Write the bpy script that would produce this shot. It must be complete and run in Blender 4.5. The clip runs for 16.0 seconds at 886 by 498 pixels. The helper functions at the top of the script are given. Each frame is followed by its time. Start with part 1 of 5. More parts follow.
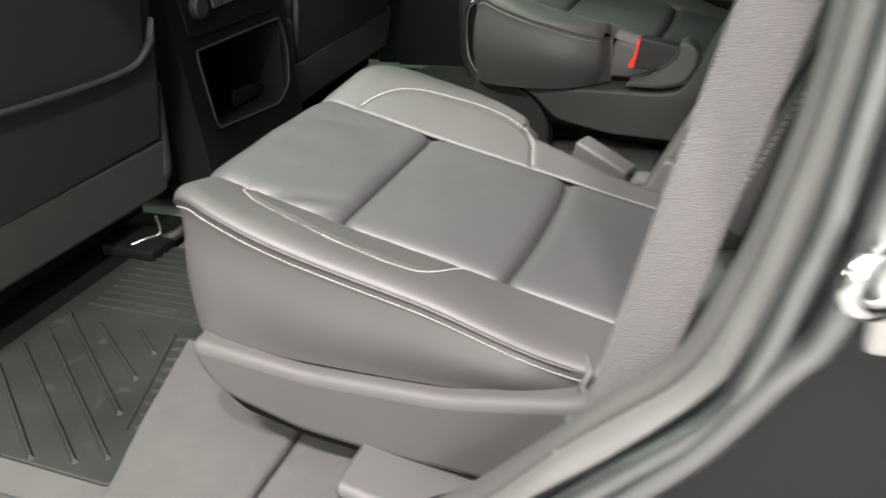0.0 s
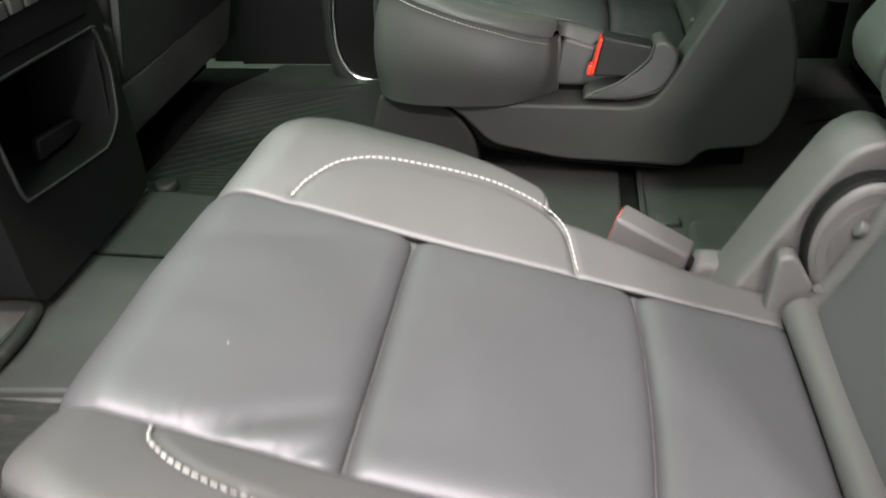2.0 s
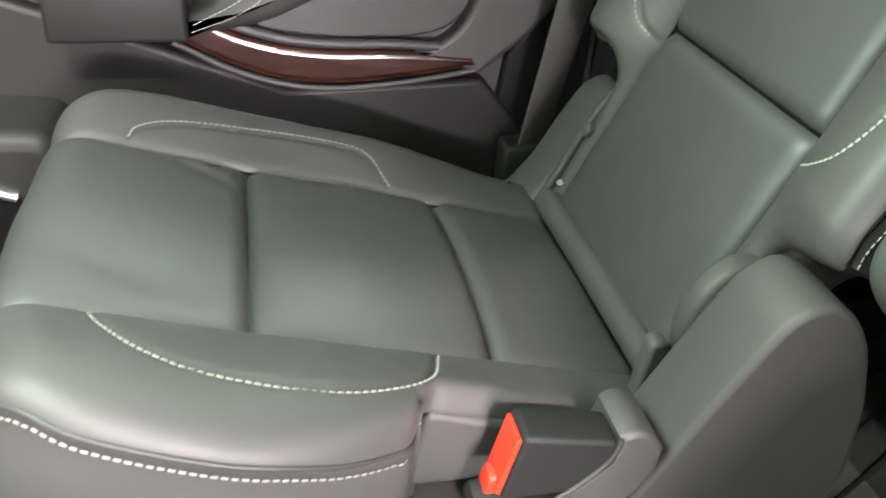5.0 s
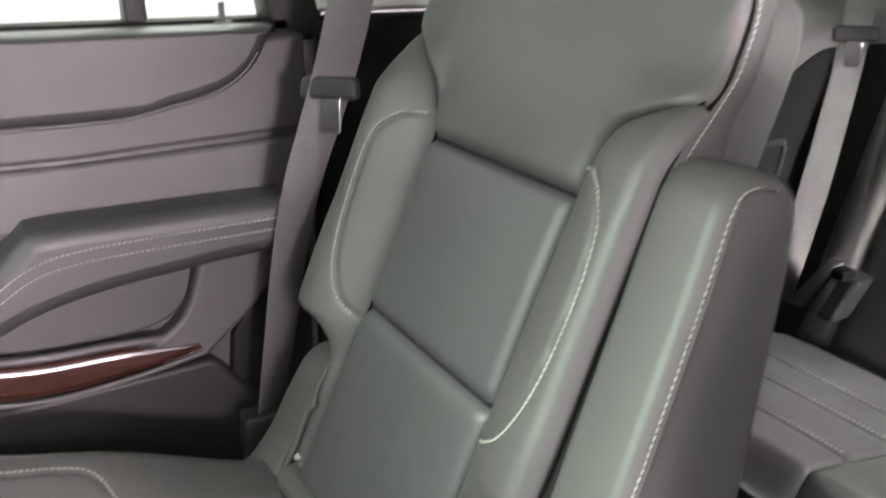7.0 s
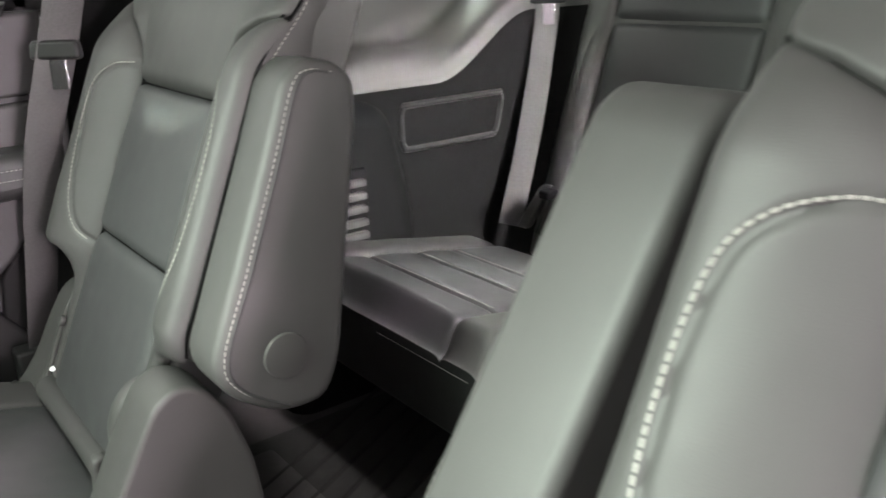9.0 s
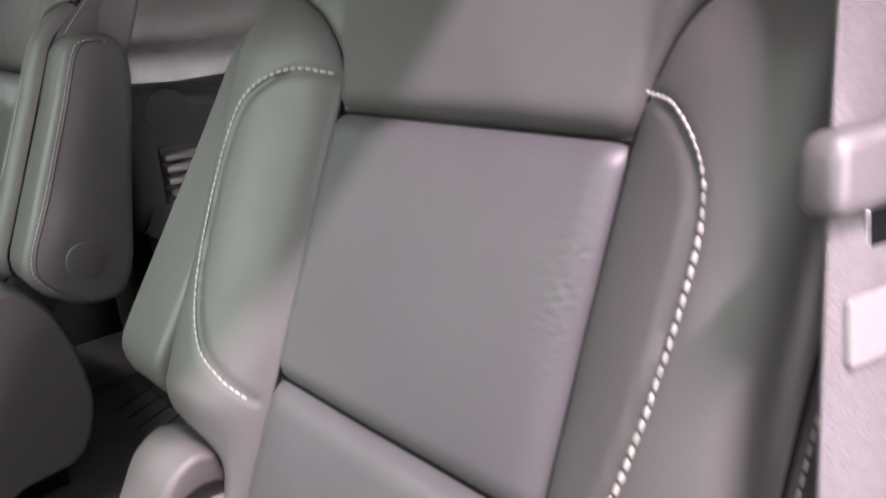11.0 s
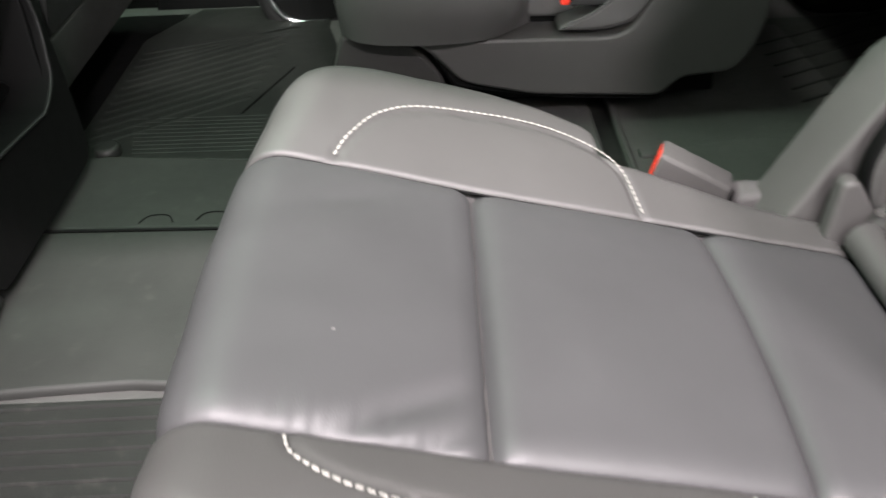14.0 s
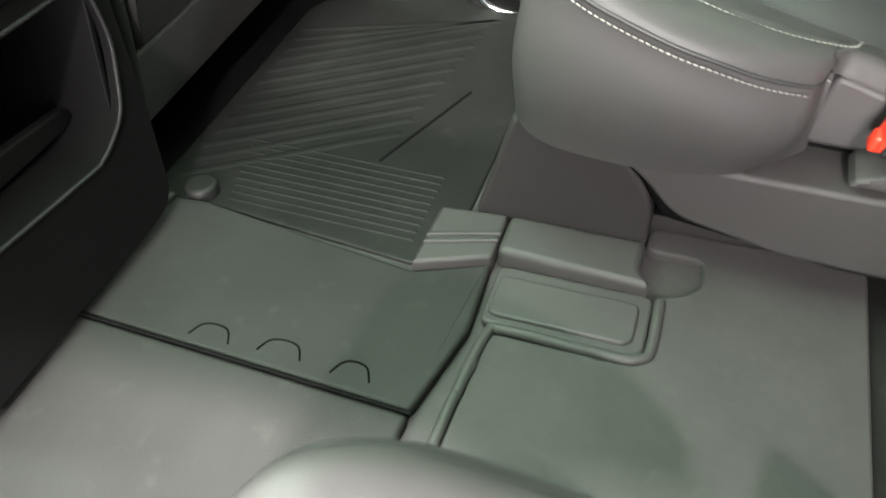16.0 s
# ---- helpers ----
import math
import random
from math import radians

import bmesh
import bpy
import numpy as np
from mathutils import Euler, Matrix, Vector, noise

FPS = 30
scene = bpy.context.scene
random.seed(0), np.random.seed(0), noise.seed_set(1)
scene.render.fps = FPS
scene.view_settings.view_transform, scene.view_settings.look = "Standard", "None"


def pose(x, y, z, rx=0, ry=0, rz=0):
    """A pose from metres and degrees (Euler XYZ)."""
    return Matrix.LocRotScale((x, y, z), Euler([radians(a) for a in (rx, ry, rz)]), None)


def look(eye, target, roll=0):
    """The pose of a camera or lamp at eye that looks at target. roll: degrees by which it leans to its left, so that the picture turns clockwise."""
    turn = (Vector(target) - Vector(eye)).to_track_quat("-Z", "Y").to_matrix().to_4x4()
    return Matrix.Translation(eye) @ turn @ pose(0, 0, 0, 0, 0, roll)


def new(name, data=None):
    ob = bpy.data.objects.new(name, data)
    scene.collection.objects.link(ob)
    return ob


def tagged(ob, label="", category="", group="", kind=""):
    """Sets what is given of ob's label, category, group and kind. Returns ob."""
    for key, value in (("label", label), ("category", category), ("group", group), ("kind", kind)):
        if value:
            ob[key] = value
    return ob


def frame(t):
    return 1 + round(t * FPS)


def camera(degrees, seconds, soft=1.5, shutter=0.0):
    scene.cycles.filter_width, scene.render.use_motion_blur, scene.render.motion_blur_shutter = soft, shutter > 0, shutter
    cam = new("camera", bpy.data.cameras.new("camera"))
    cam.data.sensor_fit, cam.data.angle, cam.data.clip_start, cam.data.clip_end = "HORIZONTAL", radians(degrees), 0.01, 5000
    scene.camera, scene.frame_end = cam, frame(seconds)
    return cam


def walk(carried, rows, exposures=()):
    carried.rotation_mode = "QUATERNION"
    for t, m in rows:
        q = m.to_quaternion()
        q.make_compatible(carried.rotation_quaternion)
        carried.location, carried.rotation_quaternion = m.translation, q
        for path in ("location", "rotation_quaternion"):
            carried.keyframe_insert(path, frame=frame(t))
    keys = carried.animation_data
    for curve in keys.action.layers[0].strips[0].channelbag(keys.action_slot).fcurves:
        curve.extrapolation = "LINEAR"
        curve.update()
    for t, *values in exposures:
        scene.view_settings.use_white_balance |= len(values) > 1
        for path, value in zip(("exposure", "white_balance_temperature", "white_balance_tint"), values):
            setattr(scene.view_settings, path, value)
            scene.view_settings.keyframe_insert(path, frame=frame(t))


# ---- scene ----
cam = camera(56.1, 16.0, shutter=0.5)
PATH = [
    (0, (0.438, -1.322, 0.667), (-0.281, 0.282, -0.288), -4.7),
    (0.5, (0.304, -1.276, 0.641), (-0.408, 0.325, -0.323), -4.9),
    (1, (0.247, -1.212, 0.625), (-0.277, 0.443, -0.367), -3.4),
    (1.5, (0.171, -1.075, 0.61), (-0.206, 0.595, -0.424), -2.4),
    (2, (0.123, -0.949, 0.634), (-0.154, 0.721, -0.432), -3.1),
    (2.5, (0.053, -0.813, 0.643), (-0.139, 0.853, -0.446), -2.1),
    (3, (0.003, -0.651, 0.65), (-0.062, 1.012, -0.459), -1.1),
    (3.5, (0.012, -0.45, 0.654), (0.058, 1.195, -0.482), -0.6),
    (3.7, (0.015, -0.38, 0.655), (0.103, 1.255, -0.492), -0.4),
    (5.8, (0.012, -0.117, 0.649), (0.685, 1.442, -0.407), -0.3),
    (6, (-0.004, -0.12, 0.709), (0.716, 1.399, -0.374), -2.0),
    (6.5, (0.058, -0.126, 0.725), (0.852, 1.497, -0.133), -0.3),
    (7, (0.085, -0.169, 0.775), (0.998, 1.475, 0.095), 0.3),
    (7.5, (0.118, -0.231, 0.79), (1.108, 1.411, 0.223), 0.2),
    (8, (0.152, -0.328, 0.724), (1.198, 1.285, 0.173), -0.2),
    (8.2, (0.153, -0.352, 0.683), (1.221, 1.242, 0.118), -0.1),
    (10.3, (0.156, -0.766, 0.765), (1.386, 0.655, 0.081), -5.5),
    (10.5, (0.167, -0.798, 0.75), (1.41, 0.618, 0.079), -5.2),
    (11, (0.174, -0.858, 0.67), (1.388, 0.6, 0.038), -4.8),
    (11.5, (0.098, -0.95, 0.633), (1.122, 0.605, -0.098), -1.5),
    (12, (0.077, -0.999, 0.619), (0.842, 0.608, -0.294), -1.3),
    (12.5, (0.078, -1.048, 0.639), (0.614, 0.556, -0.429), -2.5),
    (13, (0.064, -1.064, 0.65), (0.432, 0.533, -0.496), -3.3),
    (13.5, (0.016, -1.015, 0.645), (0.22, 0.591, -0.529), -3.0),
    (14, (-0.022, -0.906, 0.622), (-0.032, 0.696, -0.575), -2.5),
    (14.5, (-0.007, -0.771, 0.619), (-0.176, 0.774, -0.639), -2.5),
    (15, (-0.005, -0.625, 0.631), (-0.274, 0.881, -0.657), -0.5),
    (15.5, (-0.01, -0.512, 0.641), (-0.389, 0.896, -0.728), -1.6),
    (16, (0.002, -0.408, 0.645), (-0.491, 0.921, -0.767), -2.5),
]
walk(cam, [(t, look(eye, target, roll)) for t, eye, target, roll in PATH],
     exposures=[(0.0, 1.4, 6600, -3), (1.0, 1.4, 6450, -3), (1.5, 1.5, 6400, -3), (2.0, 1.65, 6420, -2), (2.5, 1.65, 6450, -2), (3.0, 1.9, 6600, -1), (3.5, 2.75, 6600, 2), (6.0, 2.9, 6600, 16), (6.5, 2.75, 6600, 20), (7.0, 2.95, 6600, 23), (8.2, 3.1, 6600, 21),
                (10.5, 2.3, 6500, 28), (11.2, 2.1, 6500, 24), (12.0, 1.75, 6500, 12), (12.5, 1.65, 6500, 8), (13.0, 1.5, 6500, 4), (13.5, 1.4, 6500, 1), (14.0, 1.5, 6450, 1), (14.5, 1.55, 6450, 2), (15.0, 1.4, 6550, 0), (15.5, 1.9, 6600, 2), (16.0, 2.4, 6550, 4)])

# ---- light: a bright hall outside, coming in by the open door and the tinted windows, plus added fill lamps ----
world = bpy.data.worlds.new("hall")
scene.world = world
world.use_nodes = True
bg = world.node_tree.nodes["Background"]
# pale ceiling above, dimmer walls around
sky_co, sky_sep, sky_map = (world.node_tree.nodes.new(n) for n in ("ShaderNodeTexCoord", "ShaderNodeSeparateXYZ", "ShaderNodeMapRange"))
for k, v in (("From Min", -0.05), ("From Max", 0.75), ("To Min", 0.38), ("To Max", 0.80)):
    sky_map.inputs[k].default_value = v
world.node_tree.links.new(sky_co.outputs["Generated"], sky_sep.inputs["Vector"])
world.node_tree.links.new(sky_sep.outputs["Z"], sky_map.inputs["Value"])
world.node_tree.links.new(sky_map.outputs["Result"], bg.inputs["Strength"])
bg.inputs["Color"].default_value = (1.0, 0.97, 0.97, 1)


def hall_or_fill_lamp(loc, target, size_x, size_y, watts, colour, spread=180):
    data = bpy.data.lights.new("hall_or_fill_lamp", "AREA")
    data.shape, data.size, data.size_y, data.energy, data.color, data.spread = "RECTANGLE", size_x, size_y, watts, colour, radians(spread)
    ob = new("hall_or_fill_lamp", data)
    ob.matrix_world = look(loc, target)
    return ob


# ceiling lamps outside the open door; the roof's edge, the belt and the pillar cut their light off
# low fill light behind the camera, added to brighten the surfaces facing the door
hall_or_fill_lamp((0.9, -4.2, 0.95), (0.2, -0.7, 0.3), 1.8, 0.5, 26, (1.0, 0.90, 0.93))
hall_or_fill_lamp((-0.4, -2.5, 3.7), (-0.4, -0.5, 0.3), 0.8, 0.12, 168, (1.0, 0.83, 0.91))
hall_or_fill_lamp((1.15, -2.5, 3.7), (0.1, -0.5, 0.3), 0.14, 0.14, 110, (1.0, 0.85, 0.91))
hall_or_fill_lamp((1.0, -4.4, 3.7), (1.0, 0.3, 0.3), 0.2, 0.14, 90, (1.0, 0.86, 0.92))
hall_or_fill_lamp((-0.8, 0.2, 4.3), (-0.8, 0.2, 0.0), 2.4, 2.4, 120, (0.88, 1.0, 0.91))  # unseen soft lamp above the glass roof, added to brighten the floor
hall_or_fill_lamp((0.5, -9.0, 1.35), (0.5, 0.0, 0.5), 2.0, 0.5, 165, (1.0, 0.92, 0.95))  # added fill light, far out on the door side and low
hall_or_fill_lamp((1.5, -5.0, 2.55), (1.3, 0.5, 0.62), 0.8, 0.4, 8, (1.0, 0.88, 0.95), 24)  # narrow fill beam added outside the driver-side quarter window for the third row
hall_or_fill_lamp((-8.0, 0.4, 2.3), (0.5, 0.3, 0.6), 5.0, 0.8, 270, (0.90, 1.0, 0.92))  # lamps ahead of the windscreen
hall_or_fill_lamp((-3.6, 0.2, 3.9), (0.3, 0.2, 0.5), 3.0, 1.6, 200, (0.91, 1.0, 0.93))  # ceiling lamp over the bonnet, by the glass roof
hall_or_fill_lamp((2.4, 4.0, 4.2), (1.0, 0.3, 0.3), 1.6, 0.5, 62, (0.92, 1.0, 0.93))  # ceiling lamp beyond the passenger-side windows


# ---- materials ----
def material(name, colour, rough=0.5, metal=0.0, vary=0.15, vary_scale=6.0, bump=0.0, bump_scale=400.0, spec=0.5, coat=0.0, kind="noise", stretch=None, dust=0.0):
    m = bpy.data.materials.new(name)
    m.use_nodes = True
    nt = m.node_tree
    b = nt.nodes["Principled BSDF"]
    b.inputs["Roughness"].default_value, b.inputs["Metallic"].default_value = rough, metal
    b.inputs["Specular IOR Level"].default_value = spec
    b.inputs["Coat Weight"].default_value = coat
    co = nt.nodes.new("ShaderNodeTexCoord")
    src = co.outputs["Object"]
    if stretch:
        mp = nt.nodes.new("ShaderNodeMapping")
        mp.inputs["Scale"].default_value = stretch
        nt.links.new(src, mp.inputs["Vector"])
        src = mp.outputs["Vector"]
    n1 = nt.nodes.new("ShaderNodeTexNoise")
    n1.inputs["Scale"].default_value, n1.inputs["Detail"].default_value = vary_scale, 5
    nt.links.new(src, n1.inputs["Vector"])
    ramp = nt.nodes.new("ShaderNodeValToRGB")
    lo, hi = [c * (1 - vary) for c in colour], [min(1, c * (1 + vary)) for c in colour]
    ramp.color_ramp.elements[0].position, ramp.color_ramp.elements[1].position = 0.3, 0.7
    ramp.color_ramp.elements[0].color, ramp.color_ramp.elements[1].color = (*lo, 1), (*hi, 1)
    nt.links.new(n1.outputs["Fac"], ramp.inputs["Fac"])
    nt.links.new(ramp.outputs["Color"], b.inputs["Base Color"])
    if dust:  # pale scuffs and specks lying on the surface
        last = ramp.outputs["Color"]
        for scale, edge, amount in ((38.0, 0.60, dust), (420.0, 0.72, dust * 1.5)):
            dn = nt.nodes.new("ShaderNodeTexNoise")
            dn.inputs["Scale"].default_value, dn.inputs["Detail"].default_value = scale, 6
            nt.links.new(src, dn.inputs["Vector"])
            dm = nt.nodes.new("ShaderNodeMapRange")
            dm.inputs["From Min"].default_value, dm.inputs["From Max"].default_value = edge, edge + 0.12
            dm.inputs["To Max"].default_value = amount
            nt.links.new(dn.outputs["Fac"], dm.inputs["Value"])
            mx = nt.nodes.new("ShaderNodeMixRGB")
            mx.inputs["Color2"].default_value = (0.20, 0.19, 0.17, 1)
            nt.links.new(dm.outputs["Result"], mx.inputs["Fac"])
            nt.links.new(last, mx.inputs["Color1"])
            last = mx.outputs["Color"]
        nt.links.new(last, b.inputs["Base Color"])
    rr = nt.nodes.new("ShaderNodeMapRange")
    rr.inputs["To Min"].default_value, rr.inputs["To Max"].default_value = rough * 0.88, min(1.0, rough * 1.12)
    n3 = nt.nodes.new("ShaderNodeTexNoise")
    n3.inputs["Scale"].default_value, n3.inputs["Detail"].default_value = vary_scale * 7, 4
    nt.links.new(src, n3.inputs["Vector"])
    nt.links.new(n3.outputs["Fac"], rr.inputs["Value"])
    nt.links.new(rr.outputs["Result"], b.inputs["Roughness"])
    if bump:
        if kind == "grain":
            n2 = nt.nodes.new("ShaderNodeTexVoronoi")
            n2.inputs["Scale"].default_value = bump_scale
            out = n2.outputs["Distance"]
        elif kind == "weave":  # short threads, longer across the strap than along it
            n2 = nt.nodes.new("ShaderNodeTexVoronoi")
            n2.inputs["Scale"].default_value, n2.inputs["Randomness"].default_value = bump_scale, 0.55
            out = n2.outputs["Distance"]
        else:
            n2 = nt.nodes.new("ShaderNodeTexNoise")
            n2.inputs["Scale"].default_value, n2.inputs["Detail"].default_value = bump_scale, 3
            out = n2.outputs["Fac"]
        nt.links.new(src, n2.inputs["Vector"])
        bp = nt.nodes.new("ShaderNodeBump")
        bp.inputs["Strength"].default_value, bp.inputs["Distance"].default_value = bump, 0.002
        nt.links.new(out, bp.inputs["Height"])
        nt.links.new(bp.outputs["Normal"], b.inputs["Normal"])
    return m


LEATHER = material("leather", (0.050, 0.049, 0.0475), 0.52, spec=0.45, vary=0.08, bump=0.04, bump_scale=800, kind="grain")
INSERT = material("leather_insert", (0.0440, 0.0442, 0.0452), 0.50, spec=0.48, vary=0.08, bump=0.05, bump_scale=900, kind="grain")
THREAD = material("stitch_thread", (0.25, 0.245, 0.225), 0.75, bump=0.2, bump_scale=900)
PIPING = material("seam_piping", (0.03, 0.03, 0.03), 0.5, bump=0.1, bump_scale=800)
SHELL = material("seat_plastic", (0.052, 0.051, 0.049), 0.54, vary=0.06, bump=0.12, bump_scale=900, spec=0.38)
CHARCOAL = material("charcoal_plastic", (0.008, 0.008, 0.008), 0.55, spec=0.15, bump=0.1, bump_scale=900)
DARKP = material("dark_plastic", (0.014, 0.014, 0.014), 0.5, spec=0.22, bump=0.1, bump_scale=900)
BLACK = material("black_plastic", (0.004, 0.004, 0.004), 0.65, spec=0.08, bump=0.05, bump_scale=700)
PLATE = material("rubber_plate", (0.023, 0.0235, 0.022), 0.60, spec=0.30, vary=0.18, vary_scale=7, bump=0.2, bump_scale=600, dust=0.05)
RUBBER = material("rubber_mat", (0.012, 0.0125, 0.0115), 0.55, spec=0.27, vary=0.25, vary_scale=9, bump=0.2, bump_scale=600, dust=0.05)
CARPET = material("floor_plastic_carpet", (0.049, 0.048, 0.046), 0.75, vary=0.12, vary_scale=14, bump=0.4, bump_scale=1200, dust=0.07)
TRIM = material("door_plastic", (0.038, 0.037, 0.037), 0.55, vary=0.06, bump=0.12, bump_scale=900)
PADDING = material("door_padding", (0.022, 0.0225, 0.022), 0.5, vary=0.06, bump=0.12, bump_scale=800, kind="grain")
PALE = material("pale_pillar_trim", (0.42, 0.40, 0.39), 0.75, vary=0.05, bump=0.15, bump_scale=900)
WEBBING = material("belt_webbing", (0.058, 0.056, 0.055), 0.7, vary=0.14, vary_scale=300, bump=0.45, bump_scale=620, kind="weave", stretch=(1.0, 1.0, 1.6))
GREYTONGUE = material("grey_belt_tongue", (0.055, 0.053, 0.052), 0.5, vary=0.05, bump=0.1, bump_scale=800)
CHROME = material("chrome", (0.75, 0.75, 0.76), 0.14, metal=1.0, vary=0.03)
STEEL = material("steel", (0.45, 0.44, 0.43), 0.35, metal=1.0, vary=0.1)
RED = material("red_plastic", (0.75, 0.035, 0.015), 0.4, vary=0.06)
WOOD = material("dark_wood", (0.026, 0.0085, 0.005), 0.26, vary=0.55, vary_scale=22, coat=0.35, stretch=(1.0, 6.0, 9.0))
PAINT = material("black_car_paint", (0.002, 0.0025, 0.003), 0.12, vary=0.1, spec=0.28)
PAINTEDGE = material("black_paint_edge", (0.003, 0.0035, 0.004), 0.34, vary=0.1)
PAINTEDGE.node_tree.nodes["Principled BSDF"].inputs["IOR"].default_value = 2.6
FOOT = material("foot_cover_plastic", (0.030, 0.029, 0.028), 0.62, vary=0.06, bump=0.12, bump_scale=900, spec=0.3)
SEAL = material("door_seal_rubber", (0.10, 0.098, 0.095), 0.5, vary=0.08, bump=0.1, bump_scale=500)
HEADLINER = material("headliner_cloth", (0.60, 0.58, 0.56), 0.9, vary=0.06, bump=0.3, bump_scale=1200)
HALLFLOOR = material("hall_concrete", (0.24, 0.235, 0.23), 0.4, vary=0.12, vary_scale=1.5)
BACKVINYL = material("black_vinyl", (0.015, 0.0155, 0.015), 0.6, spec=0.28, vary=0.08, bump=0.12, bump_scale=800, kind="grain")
GREYCLOTH = material("seat_back_cloth", (0.030, 0.030, 0.028), 0.8, vary=0.1, bump=0.35, bump_scale=1100)

GLASS = bpy.data.materials.new("tinted_glass")
GLASS.use_nodes = True
_nt = GLASS.node_tree
_nt.nodes.clear()
_out, _mix = _nt.nodes.new("ShaderNodeOutputMaterial"), _nt.nodes.new("ShaderNodeMixShader")
_tr, _gl = _nt.nodes.new("ShaderNodeBsdfTransparent"), _nt.nodes.new("ShaderNodeBsdfGlossy")
_tr.inputs["Color"].default_value = (0.80, 0.865, 0.81, 1)
_gl.inputs["Roughness"].default_value = 0.02
_mix.inputs["Fac"].default_value = 0.05
_nt.links.new(_tr.outputs["BSDF"], _mix.inputs[1])
_nt.links.new(_gl.outputs["BSDF"], _mix.inputs[2])
_nt.links.new(_mix.outputs["Shader"], _out.inputs["Surface"])


# ---- building helpers ----
def thing(name, label, category, group="", kind="", loc=(0, 0, 0)):
    ob = new(name)
    ob.location = loc
    return tagged(ob, label, category, group, kind)


def mesh_object(name, verts, faces, mat, parent=None, label="", smooth=True, crease=35):
    me = bpy.data.meshes.new(name)
    me.from_pydata([tuple(v) for v in verts], [], faces)
    bm = bmesh.new()
    bm.from_mesh(me)
    bmesh.ops.remove_doubles(bm, verts=bm.verts, dist=1e-6)
    bmesh.ops.recalc_face_normals(bm, faces=bm.faces)
    for f in bm.faces:
        f.smooth = smooth and len(f.verts) < 9
    for e in bm.edges:
        if len(e.link_faces) == 2 and e.calc_face_angle(0) > radians(crease):
            e.smooth = False
    bm.to_mesh(me)
    bm.free()
    me.materials.append(mat)
    ob = new(name, me)
    if parent:
        ob.parent = parent
        ob.matrix_parent_inverse = Matrix.Translation(-parent.location)
    return tagged(ob, label)


def spline(pts, n):
    """A smooth curve through the points, at n even steps of its length."""
    p = np.array(pts, float)
    if len(p) == 2:
        return p[0] + (p[1] - p[0]) * np.linspace(0, 1, n)[:, None]
    q = np.vstack([2 * p[0] - p[1], p, 2 * p[-1] - p[-2]])
    out = []
    for i in range(1, len(q) - 2):
        a, b, c, d = q[i - 1], q[i], q[i + 1], q[i + 2]
        for t in np.linspace(0, 1, 24, endpoint=False):
            out.append(0.5 * (2 * b + (c - a) * t + (2 * a - 5 * b + 4 * c - d) * t * t + (3 * b - a - 3 * c + d) * t ** 3))
    out = np.array(out + [p[-1]])
    s = np.r_[0, np.cumsum(np.linalg.norm(np.diff(out, axis=0), axis=1))]
    return np.array([np.interp(np.linspace(0, s[-1], n), s, out[:, k]) for k in range(p.shape[1])]).T


def rounded(poly, r=0.01, n=4):
    """A polygon with its corners rounded."""
    p, out = np.array(poly, float), []
    for i in range(len(p)):
        a, b, c = p[i - 1], p[i], p[(i + 1) % len(p)]
        la, lc = np.linalg.norm(a - b), np.linalg.norm(c - b)
        k = min(r, 0.45 * la, 0.45 * lc)
        s, e = b + (a - b) / la * k, b + (c - b) / lc * k
        for t in np.linspace(0, 1, n):
            out.append((1 - t) ** 2 * s + 2 * t * (1 - t) * b + t * t * e)
    return np.array(out)


def grid_faces(n, m, offset=0, wrap=False):
    f = []
    for i in range(n - 1):
        for j in range(m if wrap else m - 1):
            k = (j + 1) % m
            f.append((offset + i * m + j, offset + i * m + k, offset + (i + 1) * m + k, offset + (i + 1) * m + j))
    return f


def slab(name, poly, place, depth, mat, parent=None, label="", r=0.008, back=False, crown=0.0, smooth=True):
    """A thick plate with rounded edges. place(u, v, h) gives the point over (u, v), h from 0 (back) to depth (front)."""
    p = np.array(poly, float)
    area = 0.5 * sum(p[i - 1][0] * p[i][1] - p[i][0] * p[i - 1][1] for i in range(len(p)))
    if area < 0:
        p = p[::-1]
    d1 = p - np.roll(p, 1, 0)
    d2 = np.roll(p, -1, 0) - p
    n1 = np.stack([d1[:, 1], -d1[:, 0]], 1) / np.maximum(np.linalg.norm(d1, axis=1), 1e-9)[:, None]
    n2 = np.stack([d2[:, 1], -d2[:, 0]], 1) / np.maximum(np.linalg.norm(d2, axis=1), 1e-9)[:, None]
    nn = n1 + n2
    nn /= np.maximum(np.linalg.norm(nn, axis=1), 1e-6)[:, None]
    rings = []
    r = min(r, depth * (0.5 if back else 1.0))
    if back:
        for a in np.linspace(0, 90, 4):
            rings.append((r * (1 - math.sin(radians(a))), r * (1 - math.cos(radians(a)))))
    else:
        rings.append((0.0, 0.0))
    for a in np.linspace(0, 90, 5):
        rings.append((r * (1 - math.cos(radians(a))), depth - r + r * math.sin(radians(a))))
    verts, m = [], len(p)
    for inset, h in rings:
        q = p - nn * inset
        for _ in range(8):  # close up corners tighter than the rounding
            for i in range(m):
                k = (i + 1) % m
                if (q[k] - q[i]) @ (p[k] - p[i]) < 0:
                    q[i] = q[k] = (q[i] + q[k]) / 2
        for (u, v) in q:
            verts.append(place(u, v, h))
    faces = grid_faces(len(rings), m, wrap=True)
    faces.append(tuple(range(m))[::-1])
    last = (len(rings) - 1) * m
    if crown:
        c = (p - nn * r).mean(0)
        verts.append(place(c[0], c[1], depth + crown))
        faces += [(last + j, last + (j + 1) % m, len(verts) - 1) for j in range(m)]
    else:
        faces.append(tuple(last + j for j in range(m)))
    return mesh_object(name, verts, faces, mat, parent, label, smooth)


